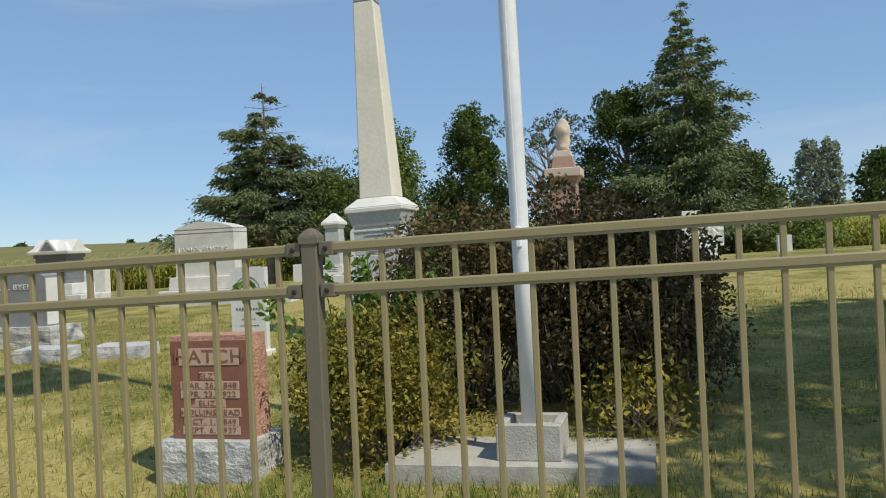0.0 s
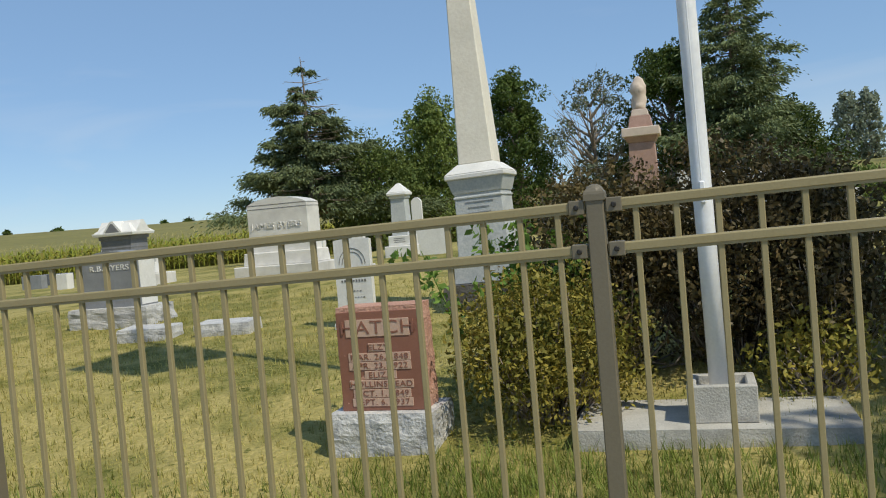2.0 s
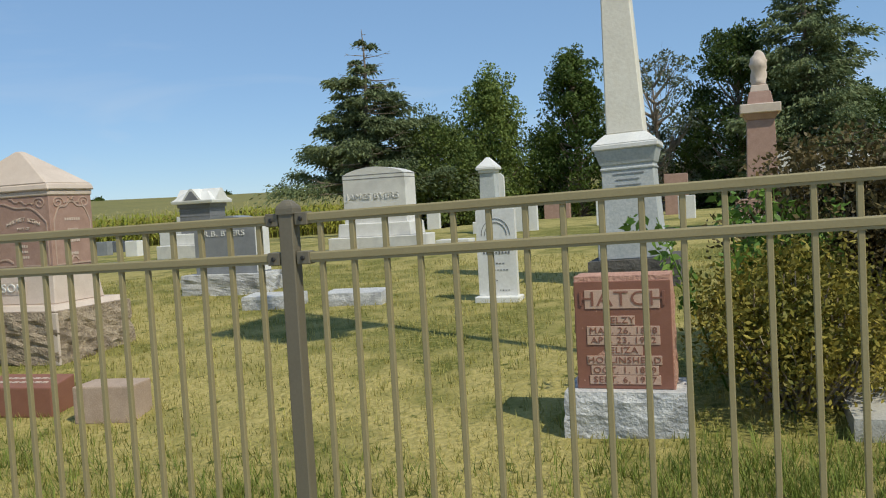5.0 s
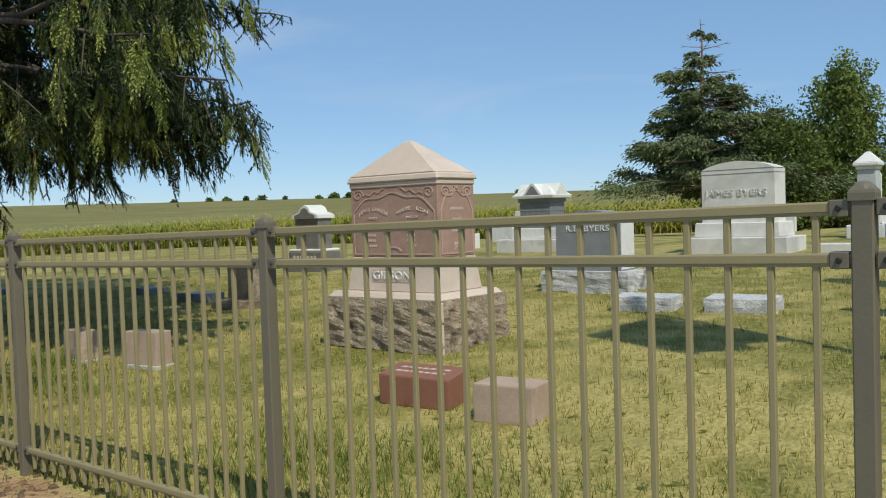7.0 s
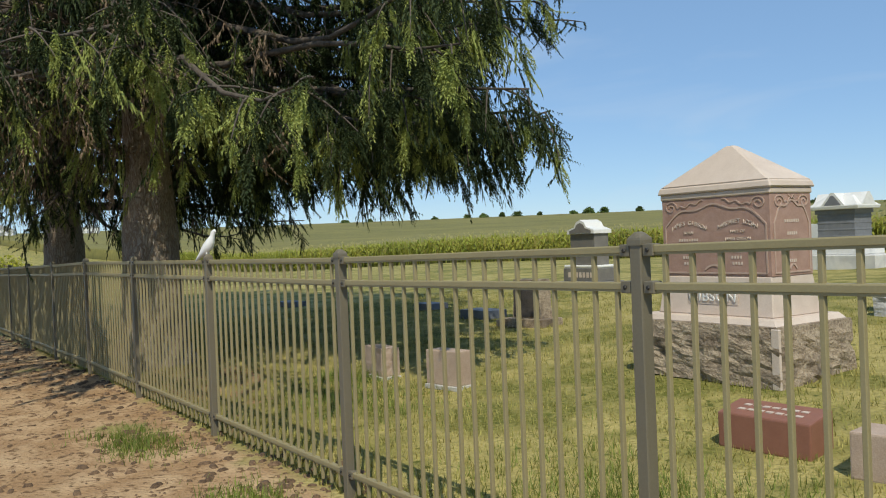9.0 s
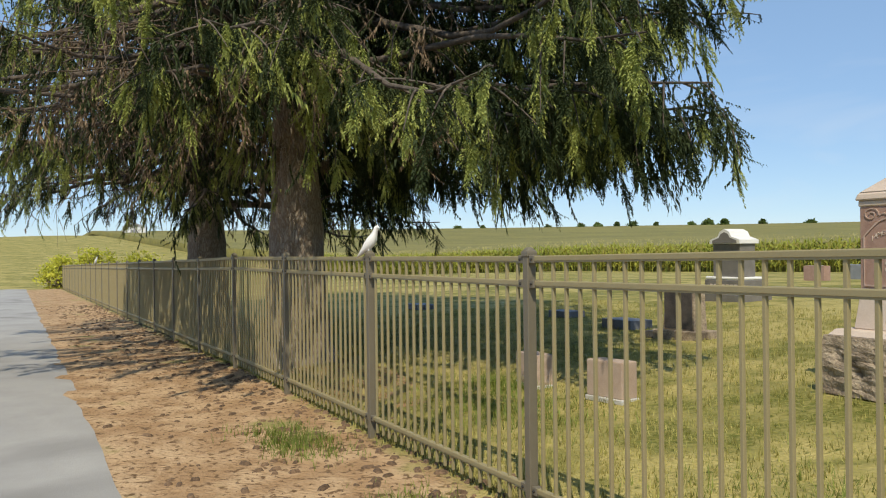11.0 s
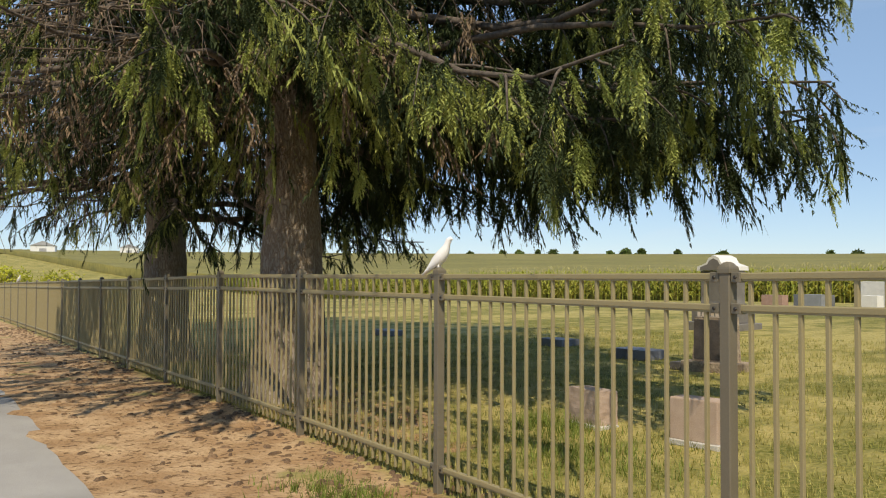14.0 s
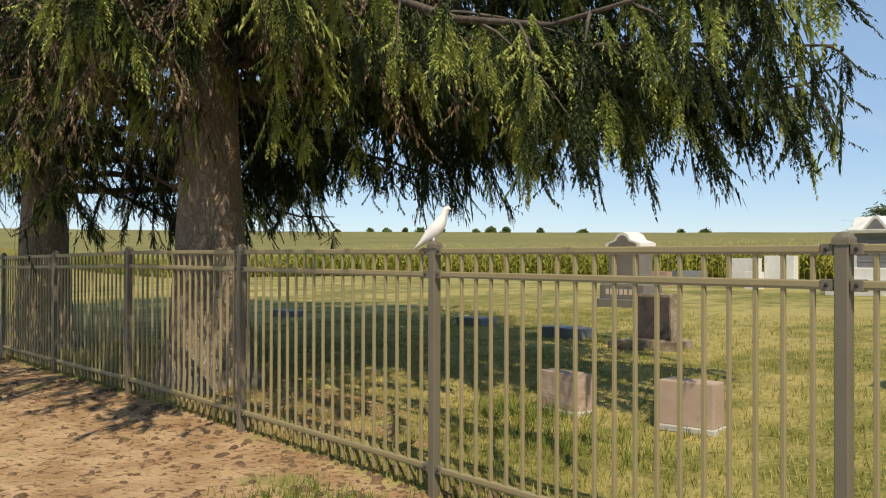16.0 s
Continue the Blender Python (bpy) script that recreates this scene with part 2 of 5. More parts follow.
def scaly_bark():
    """Gray-brown bark split into small upright plates."""
    m = bpy.data.materials.new("scaly_spruce_bark")
    m.use_nodes = True
    n, l = m.node_tree.nodes, m.node_tree.links
    b = n["Principled BSDF"]
    b.inputs["Roughness"].default_value = 0.95
    b.inputs["Specular IOR Level"].default_value = 0.2
    co = n.new("ShaderNodeTexCoord")
    mp = n.new("ShaderNodeMapping")
    mp.inputs["Scale"].default_value = (1.0, 1.0, 0.36)
    l.new(co.outputs["Object"], mp.inputs["Vector"])
    warp = n.new("ShaderNodeTexNoise")
    warp.inputs["Scale"].default_value = 9
    warp.inputs["Detail"].default_value = 4
    l.new(mp.outputs["Vector"], warp.inputs["Vector"])
    lean = n.new("ShaderNodeMix")
    lean.data_type = "VECTOR"
    lean.inputs["Factor"].default_value = 0.22
    l.new(mp.outputs["Vector"], lean.inputs[4])
    l.new(warp.outputs["Color"], lean.inputs[5])
    vor = n.new("ShaderNodeTexVoronoi")
    vor.feature = "DISTANCE_TO_EDGE"
    vor.inputs["Scale"].default_value = 24
    l.new(lean.outputs[1], vor.inputs["Vector"])
    cell = n.new("ShaderNodeTexVoronoi")
    cell.inputs["Scale"].default_value = 24
    l.new(lean.outputs[1], cell.inputs["Vector"])
    crack = n.new("ShaderNodeMapRange")
    crack.inputs["From Max"].default_value = 0.22
    l.new(vor.outputs["Distance"], crack.inputs["Value"])
    big = n.new("ShaderNodeTexNoise")
    big.inputs["Scale"].default_value = 2.2
    big.inputs["Detail"].default_value = 6
    l.new(co.outputs["Object"], big.inputs["Vector"])
    tone1 = n.new("ShaderNodeMix")
    tone1.data_type = "RGBA"
    tone1.inputs["A"].default_value = (0.25, 0.195, 0.145, 1)
    tone1.inputs["B"].default_value = (0.36, 0.293, 0.228, 1)
    l.new(cell.outputs["Color"], tone1.inputs["Factor"])
    tone2 = n.new("ShaderNodeMix")
    tone2.data_type = "RGBA"
    tone2.inputs["B"].default_value = (0.30, 0.28, 0.24, 1)
    l.new(big.outputs["Fac"], tone2.inputs["Factor"])
    l.new(tone1.outputs["Result"], tone2.inputs["A"])
    tone3 = n.new("ShaderNodeMix")
    tone3.data_type = "RGBA"
    tone3.inputs["A"].default_value = (0.20, 0.15, 0.11, 1)
    l.new(crack.outputs["Result"], tone3.inputs["Factor"])
    l.new(tone2.outputs["Result"], tone3.inputs["B"])
    l.new(tone3.outputs["Result"], b.inputs["Base Color"])
    bp = n.new("ShaderNodeBump")
    bp.inputs["Strength"].default_value = 0.6
    bp.inputs["Distance"].default_value = 0.02
    l.new(crack.outputs["Result"], bp.inputs["Height"])
    l.new(bp.outputs["Normal"], b.inputs["Normal"])
    return m


M_SCALYBARK = scaly_bark()


def ground_material():
    """Dry lawn inside the fence, needle-strewn dirt on the verge, field grass far off, mixed by place."""
    m = bpy.data.materials.new("lawn_and_dirt")
    m.use_nodes = True
    nt = m.node_tree
    n, l = nt.nodes, nt.links
    b = n["Principled BSDF"]
    b.inputs["Roughness"].default_value = 0.95
    b.inputs["Specular IOR Level"].default_value = 0.15
    co = n.new("ShaderNodeTexCoord")

    def noise_at(scale, detail=5, dist=0.0):
        q = n.new("ShaderNodeTexNoise")
        q.inputs["Scale"].default_value = scale
        q.inputs["Detail"].default_value = detail
        q.inputs["Distortion"].default_value = dist
        l.new(co.outputs["Object"], q.inputs["Vector"])
        return q.outputs["Fac"]

    def rng(v, a, c):
        q = n.new("ShaderNodeMapRange")
        q.interpolation_type = "SMOOTHSTEP"
        q.inputs["From Min"].default_value = a
        q.inputs["From Max"].default_value = c
        l.new(v, q.inputs["Value"])
        return q.outputs["Result"]

    def mixc(f, a, c):
        q = n.new("ShaderNodeMix")
        q.data_type = "RGBA"
        l.new(f, q.inputs["Factor"])
        for key, v in (("A", a), ("B", c)):
            if isinstance(v, tuple):
                q.inputs[key].default_value = (*v, 1)
            else:
                l.new(v, q.inputs[key])
        return q.outputs["Result"]

    def op(kind, a, c):
        q = n.new("ShaderNodeMath")
        q.operation = kind
        for i, v in enumerate((a, c)):
            if isinstance(v, (int, float)):
                q.inputs[i].default_value = v
            else:
                l.new(v, q.inputs[i])
        return q.outputs[0]

    sep = n.new("ShaderNodeSeparateXYZ")
    l.new(co.outputs["Object"], sep.inputs[0])
    big, mid, fine = noise_at(0.35, 4, 0.4), noise_at(2.2, 6, 0.3), noise_at(26, 4)
    lawn = mixc(rng(op("ADD", op("MULTIPLY", big, 0.6), op("MULTIPLY", mid, 0.5)), 0.45, 0.64), (0.125, 0.135, 0.028), (0.45, 0.37, 0.14))
    lawn = mixc(rng(fine, 0.35, 0.75), lawn, (0.30, 0.265, 0.085))
    lawn = mixc(rng(noise_at(9, 4), 0.62, 0.72), lawn, (0.10, 0.11, 0.024))
    dirt = mixc(rng(mid, 0.35, 0.65), (0.36, 0.225, 0.118), (0.52, 0.36, 0.21))
    dirt = mixc(rng(noise_at(14, 6, 0.5), 0.53, 0.66), dirt, (0.15, 0.088, 0.045))
    dirt = mixc(rng(noise_at(1.1, 4), 0.60, 0.74), dirt, (0.30, 0.26, 0.10))
    edge = op("ADD", sep.outputs["Y"], op("MULTIPLY", op("SUBTRACT", mid, 0.5), 0.5))
    inside = rng(edge, -0.18, 0.10)
    right = rng(op("ADD", sep.outputs["X"], op("MULTIPLY", big, 3.0)), -5.0, -2.0)
    grassy = op("MAXIMUM", inside, right)
    dx, dy = op("MULTIPLY", op("ADD", sep.outputs["X"], 13.3), 0.42), op("SUBTRACT", sep.outputs["Y"], 0.6)
    bare = op("ADD", op("ADD", op("MULTIPLY", dx, dx), op("MULTIPLY", dy, dy)), op("MULTIPLY", op("SUBTRACT", mid, 0.5), 3.5))
    past = rng(op("MULTIPLY", sep.outputs["X"], -1.0), 62.0, 66.0)
    grassy = op("MAXIMUM", op("MULTIPLY", grassy, rng(bare, 0.55, 1.0)), past)
    l.new(mixc(grassy, dirt, lawn), b.inputs["Base Color"])
    bp = n.new("ShaderNodeBump")
    bp.inputs["Strength"].default_value = 0.8
    bp.inputs["Distance"].default_value = 0.04
    l.new(op("ADD", fine, op("MULTIPLY", mid, 1.5)), bp.inputs["Height"])
    l.new(bp.outputs["Normal"], b.inputs["Normal"])
    return m


M_GROUND = ground_material()


# ---- building helpers ----
def link_mesh(name, me, material, parent=None, label=""):
    ob = new(name, me)
    if material and not me.materials:
        me.materials.append(material)
    if parent:
        ob.parent = parent
    if label:
        tagged(ob, label)
    return ob


def part(name, bm, material, parent=None, label="", smooth=False):
    """Links a bmesh as one mesh object under a thing or a part."""
    bmesh.ops.recalc_face_normals(bm, faces=bm.faces)
    me = bpy.data.meshes.new(name)
    bm.to_mesh(me)
    bm.free()
    if smooth:
        me.polygons.foreach_set("use_smooth", [True] * len(me.polygons))
    return link_mesh(name, me, material, parent, label)


def raw(name, verts, faces, material, parent=None, label="", smooth=False):
    """A mesh out of computed arrays; faces is an (n, 3) or (n, 4) array."""
    verts, faces = np.asarray(verts, np.float32), np.asarray(faces, np.int32)
    k = faces.shape[1]
    me = bpy.data.meshes.new(name)
    me.vertices.add(len(verts))
    me.vertices.foreach_set("co", verts.ravel())
    me.loops.add(faces.size)
    me.loops.foreach_set("vertex_index", faces.ravel())
    me.polygons.add(len(faces))
    me.polygons.foreach_set("loop_start", np.arange(0, faces.size, k, dtype=np.int32))
    if smooth:
        me.polygons.foreach_set("use_smooth", np.ones(len(faces), bool))
    me.update(calc_edges=True)
    return link_mesh(name, me, material, parent, label)


def thing(name, x, y, z, label, category, group="", rz=0.0):
    ob = new(name)
    ob.empty_display_size = 0.2
    ob.location = (x, y, z)
    ob.rotation_euler = (0, 0, radians(rz))
    return tagged(ob, label, category, group)


def box(w, d, h, z0=0.0, x=0.0, y=0.0, top=(1.0, 1.0), bevel=0.006, seg=1):
    """A bevelled block standing on z0; top scales its upper face."""
    bm = bmesh.new()
    bmesh.ops.create_cube(bm, size=1)
    for v in bm.verts:
        up = v.co.z > 0
        sx, sy = top if up else (1, 1)
        v.co = Vector((x + v.co.x * w * sx, y + v.co.y * d * sy, z0 + (h if up else 0)))
    if bevel:
        bmesh.ops.bevel(bm, geom=bm.edges[:], offset=bevel, segments=seg, profile=0.6, affect="EDGES")
    return bm


def rock(w, d, h, z0=0.0, rough=0.03, seed=0, margin=0.03, top=(1.0, 1.0), cuts=9):
    """A block with pitched, rugged sides and a sawn top."""
    bm = bmesh.new()
    bmesh.ops.create_cube(bm, size=1)
    bmesh.ops.subdivide_edges(bm, edges=bm.edges[:], cuts=cuts, use_grid_fill=True)
    for v in bm.verts:
        u = v.co.copy()
        side = max(abs(u.x), abs(u.y)) > 0.499
        k = 1 + (u.z + 0.5) * (top[0] - 1)
        p = Vector((u.x * w * k, u.y * d * k, z0 + (u.z + 0.5) * h))
        if side and u.z < 0.49:
            q = p * 7 + Vector((seed * 3.1, seed * 1.7, seed))
            a = noise.noise(q) * 0.6 + noise.noise(q * 2.3) * 0.5 + 0.25
            a *= rough * min(1, (0.5 - u.z) * 5)
            out = Vector((u.x if abs(u.x) > 0.499 else 0, u.y if abs(u.y) > 0.499 else 0, 0)).normalized()
            p += out * a
            p.z += noise.noise(q * 1.4) * rough * 0.4 if u.z > -0.49 else 0
        v.co = p
    return bm


def lathe(profile, seg=20, x=0.0, y=0.0, z=0.0):
    bm = bmesh.new()
    rings = []
    for r, h in profile:
        rings.append([bm.verts.new((x + r * math.cos(2 * math.pi * i / seg), y + r * math.sin(2 * math.pi * i / seg), z + h)) for i in range(seg)])
    for a, b in zip(rings, rings[1:]):
        for i in range(seg):
            j = (i + 1) % seg
            bm.faces.new((a[i], a[j], b[j], b[i]))
    bm.faces.new(rings[0][::-1])
    bm.faces.new(rings[-1])
    return bm


def extruded(outline, d, y=0.0):
    """A slab cut from an outline in the x-z plane, d deep, its front at y - d / 2."""
    bm = bmesh.new()
    a = [bm.verts.new((px, y - d / 2, pz)) for px, pz in outline]
    b = [bm.verts.new((px, y + d / 2, pz)) for px, pz in outline]
    bm.faces.new(a)
    bm.faces.new(b[::-1])
    n = len(outline)
    for i in range(n):
        j = (i + 1) % n
        bm.faces.new((a[j], a[i], b[i], b[j]))
    return bm


def arched(w, h, rise, z0=0.0, shoulder=0.0, n=14):
    """Outline of a slab with a segmental top, standing on z0."""
    pts = [(-w / 2, z0), (w / 2, z0), (w / 2, z0 + h - rise)]
    wi = w - 2 * shoulder
    for i in range(n + 1):
        a = i / n
        pts.append((wi / 2 - wi * a, z0 + h - rise + rise * math.sin(math.pi * a) ** 0.75))
    pts.append((-w / 2, z0 + h - rise))
    out = []
    for p in pts:
        if not out or (abs(p[0] - out[-1][0]) + abs(p[1] - out[-1][1])) > 1e-4:
            out.append(p)
    if abs(out[0][0] - out[-1][0]) + abs(out[0][1] - out[-1][1]) < 1e-4:
        out.pop()
    return out


def letters(text, size, x, y, z, material, parent, name="lettering", depth=0.004, rz=0.0, stretch=1.0):
    """Raised letters on a face that looks along -y (rz turns them), centred on x, z."""
    cu = bpy.data.curves.new(name, "FONT")
    cu.body, cu.size, cu.align_x, cu.align_y = text, size, "CENTER", "CENTER"
    cu.extrude, cu.space_character = depth, 1.08
    cu.resolution_u = 3
    tmp = bpy.data.objects.new(name, cu)
    me = bpy.data.meshes.new_from_object(tmp)
    bpy.data.objects.remove(tmp)
    me.materials.clear()
    me.transform(Matrix.Diagonal((stretch, 1, 1, 1)))
    me.transform(pose(x, y, z, 90, 0, rz))
    return tagged(link_mesh(name, me, material, parent), kind="stuff" if " " in text else "")


def bars(rows, material, parent, name="inscription"):
    """Worn writing as thin bars: rows of (x, y, z, width, height)."""
    bm = bmesh.new()
    for x, y, z, w, h in rows:
        r = bmesh.ops.create_cube(bm, size=1)
        for v in r["verts"]:
            v.co = Vector((x + v.co.x * w, y + v.co.y * 0.004, z + v.co.z * h))
    return tagged(part(name, bm, material, parent), kind="stuff")


def smooth_line(xs, zs):
    return lambda v: float(np.interp(v, xs, zs))


fence_z = smooth_line([-400, -200, -110, -80, -66, -63, -40, -17, -14.6, -9.8, -7.3, -4.9, -2.4, 0, 8, 40],
                      [-3.5, -4.2, -3.2, -1.5, -0.72, -0.65, -0.33, -0.05, -0.01, -0.005, 0.0, 0.03, 0.062, 0.112, 0.28, 0.6])
rise_y = smooth_line([-40, -8, 0, 0.5, 1, 2, 3.2, 5.6, 7, 11.2, 15, 20, 30, 45, 60],
                     [-0.5, -0.03, 0.0, 0.05, 0.09, 0.165, 0.32, 0.44, 0.53, 0.76, 0.88, 0.92, 0.75, 0.3, 0.0])
rise_x = smooth_line([-60, -18, -13, -8, 0], [0.35, 0.6, 0.68, 1.0, 1.0])


def ground_z(x, y):
    z = fence_z(x) + rise_y(y) * rise_x(x)
    r = math.hypot(x, y)
    if r > 60:
        k = min(r, 520) - 60
        z += k * 0.0355 * min(1, k / 60)
        if r > 520:
            z -= (r - 520) * 0.02
        if y < 0:
            z *= max(0.0, 1 + y / 300)
    return z


# ---- ground, lane, field ----
def axis(lo, hi, fine_lo, fine_hi, step, grow=1.22):
    mid = list(np.arange(fine_lo, fine_hi + step / 2, step))
    out, s, v = [], step, fine_hi
    while v < hi:
        s *= grow
        v += s
        out.append(v)
    left, s, v = [], step, fine_lo
    while v > lo:
        s *= grow
        v -= s
        left.append(v)
    return np.array(left[::-1] + mid + out)


def sheet(name, xs, ys, zfun, material):
    X, Y = np.meshgrid(xs, ys)
    Z = np.array([[zfun(x, y) for x in xs] for y in ys])
    v = np.stack([X.ravel(), Y.ravel(), Z.ravel()], 1)
    nx, ny = len(xs), len(ys)
    i = np.arange(nx * ny).reshape(ny, nx)
    f = np.stack([i[:-1, :-1], i[:-1, 1:], i[1:, 1:], i[1:, :-1]], -1).reshape(-1, 4)
    return raw(name, v, f, material, smooth=True)


def lumpy(x, y):
    z = ground_z(x, y)
    if abs(x) < 90 and -2.2 < y < 40:
        z += 0.012 * noise.noise((x * 1.3, y * 1.3, 0)) + 0.006 * noise.noise((x * 5, y * 5, 3))
    return z


ground = sheet("ground", axis(-2600, 2600, -26, 6, 0.3), axis(-2600, 2600, -3, 16, 0.3), lumpy, M_GROUND)
tagged(ground, "dry yellow-green lawn and needle-strewn dirt verge", "ground", kind="structure")


def lane_edge(x):
    return -2.02 + 0.10 * noise.noise((x * 0.6, 1, 0)) + 0.05 * noise.noise((x * 2.7, 5, 0))


lane_x = np.arange(-72, 30, 0.4)
lane_v = []
for lx in lane_x:
    e = lane_edge(lx)
    for k in range(7):
        ly = e - k * 0.8 if k else e
        lane_v.append((lx, ly, ground_z(lx, ly) + (0.02 if k else 0.004)))
lane_i = np.arange(len(lane_v)).reshape(-1, 7)
lane_f = np.stack([lane_i[:-1, :-1], lane_i[:-1, 1:], lane_i[1:, 1:], lane_i[1:, :-1]], -1).reshape(-1, 4)
tagged(raw("road", lane_v, lane_f[:, ::-1], M_ROAD, smooth=True), "pale gray paved lane beside the dirt verge", "road", kind="structure")


def corn_edge(x):
    return max(34.0, 41 + (x + 60) * 0.28)


def canopy_z(x, y):
    return ground_z(x, y) + 2.0 + 0.12 * noise.noise((x * 0.5, y * 0.5, 0)) + 0.12 * noise.noise((x * 1.7, y * 1.7, 4))


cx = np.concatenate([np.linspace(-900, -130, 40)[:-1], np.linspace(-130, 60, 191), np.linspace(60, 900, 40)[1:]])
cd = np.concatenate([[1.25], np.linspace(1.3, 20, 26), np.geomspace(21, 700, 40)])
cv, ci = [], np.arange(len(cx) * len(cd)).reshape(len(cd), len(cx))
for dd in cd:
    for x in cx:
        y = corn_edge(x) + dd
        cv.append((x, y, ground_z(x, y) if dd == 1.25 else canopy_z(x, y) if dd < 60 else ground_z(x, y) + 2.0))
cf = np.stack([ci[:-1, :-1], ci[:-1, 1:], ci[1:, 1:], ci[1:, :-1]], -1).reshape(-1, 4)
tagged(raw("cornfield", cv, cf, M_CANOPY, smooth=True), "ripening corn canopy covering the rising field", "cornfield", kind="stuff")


def corn_plants():
    rng = np.random.default_rng(4)
    V, F, TV, TF = [], [], [], []
    nv = tv = 0
    for row in range(4):
        x = -125.0
        while x < 45:
            x += 0.22 + rng.random() * (0.2 + row * 0.15)
            px, py = x, corn_edge(x) + row * 0.75 + rng.normal() * 0.08
            z0, h = ground_z(px, py), 1.95 + rng.random() * 0.45
            pts = []
            a0 = rng.random() * 3.14
            for k in range(9):
                a = a0 + k * 3.14 + rng.normal() * 0.5
                zb = z0 + h * (0.12 + 0.09 * k)
                L = 0.55 + rng.random() * 0.3
                ca, sa = math.cos(a), math.sin(a)
                wd = 0.075
                pts += [(px, py, zb), (px + ca * L * .5 - sa * wd, py + sa * L * .5 + ca * wd, zb + .28),
                        (px + ca * L, py + sa * L, zb + .05 - rng.random() * .2), (px + ca * L * .5 + sa * wd, py + sa * L * .5 - ca * wd, zb + .24)]
            w = 0.018
            pts += [(px - w, py - w, z0), (px + w, py + w, z0), (px + w, py + w, z0 + h), (px - w, py - w, z0 + h)]
            V += pts
            for k in range(len(pts) // 4):
                F.append((nv, nv + 1, nv + 2, nv + 3))
                nv += 4
            for k in range(3):
                a = rng.random() * 6.28
                t = 0.1 + 0.1 * rng.random()
                TV += [(px, py, z0 + h), (px + math.cos(a) * t + .02, py + math.sin(a) * t, z0 + h + .25), (px + math.cos(a) * t, py + math.sin(a) * t + .02, z0 + h + .3)]
                TF.append((tv, tv + 1, tv + 2))
                tv += 3
    corn = raw("corn_plants", V, F, M_CORN)
    tagged(corn, "rows of standing green corn stalks along the field edge", "corn", kind="stuff")
    tagged(raw("corn_tassels", TV, TF, M_TASSEL), "dry yellow tassels on top of the corn", "corn tassels", kind="stuff")


corn_plants()


# ---- the fence ----
PITCH, H_POST = 2.44, 1.493
MESH = {}


def shared(key, make, material):
    if key not in MESH:
        bm = make()
        bmesh.ops.recalc_face_normals(bm, faces=bm.faces)
        me = bpy.data.meshes.new(key)
        bm.to_mesh(me)
        bm.free()
        me.materials.append(material)
        MESH[key] = me
    return MESH[key]


def slanted_bar(length, dz, w, h):
    """A rail from x = 0 to -length that drops dz, with a shallow channel along its face."""
    bm = bmesh.new()
    lip = 0.004
    prof = [(-w / 2 + lip, 0), (w / 2 - lip, 0), (w / 2 - lip, h * 0.24), (w / 2, h * 0.28), (w / 2, h * 0.86), (w / 2 - lip, h),
            (-w / 2 + lip, h), (-w / 2, h * 0.86), (-w / 2, h * 0.28), (-w / 2 + lip, h * 0.24)]
    a = [bm.verts.new((0, py, pz)) for py, pz in prof]
    b = [bm.verts.new((-length, py, pz + dz)) for py, pz in prof]
    bm.faces.new(a)
    bm.faces.new(b[::-1])
    for i in range(len(prof)):
        j = (i + 1) % len(prof)
        bm.faces.new((a[j], a[i], b[i], b[j]))
    return bm


def picket_bm():
    return box(0.019, 0.019, 1.415, bevel=0.0025)


def bolt_bm():
    return lathe([(0.008, 0), (0.009, 0.004), (0.006, 0.008)], 8)


def bracket_bm():
    bm = box(0.05, 0.047, 0.046, bevel=0.003)
    return bm


def cap_bm():
    bm = bmesh.new()
    prof = [(0.033, -0.012), (0.033, 0.008), (0.031, 0.016), (0.026, 0.027), (0.018, 0.035), (0.008, 0.039)]
    rings = []
    for k, (r, h) in enumerate(prof):
        ring = []
        for i in range(12):
            a = 2 * math.pi * i / 12 + math.pi / 12
            c, s = math.cos(a), math.sin(a)
            q = max(abs(c), abs(s)) if k < 3 else max(abs(c), abs(s)) ** 0.4
            ring.append(bm.verts.new((r * c / q, r * s / q, h)))
        rings.append(ring)
    for a, b in zip(rings, rings[1:]):
        for i in range(12):
            j = (i + 1) % 12
            bm.faces.new((a[i], a[j], b[j], b[i]))
    bm.faces.new(rings[0][::-1])
    bm.faces.new(rings[-1])
    return bm


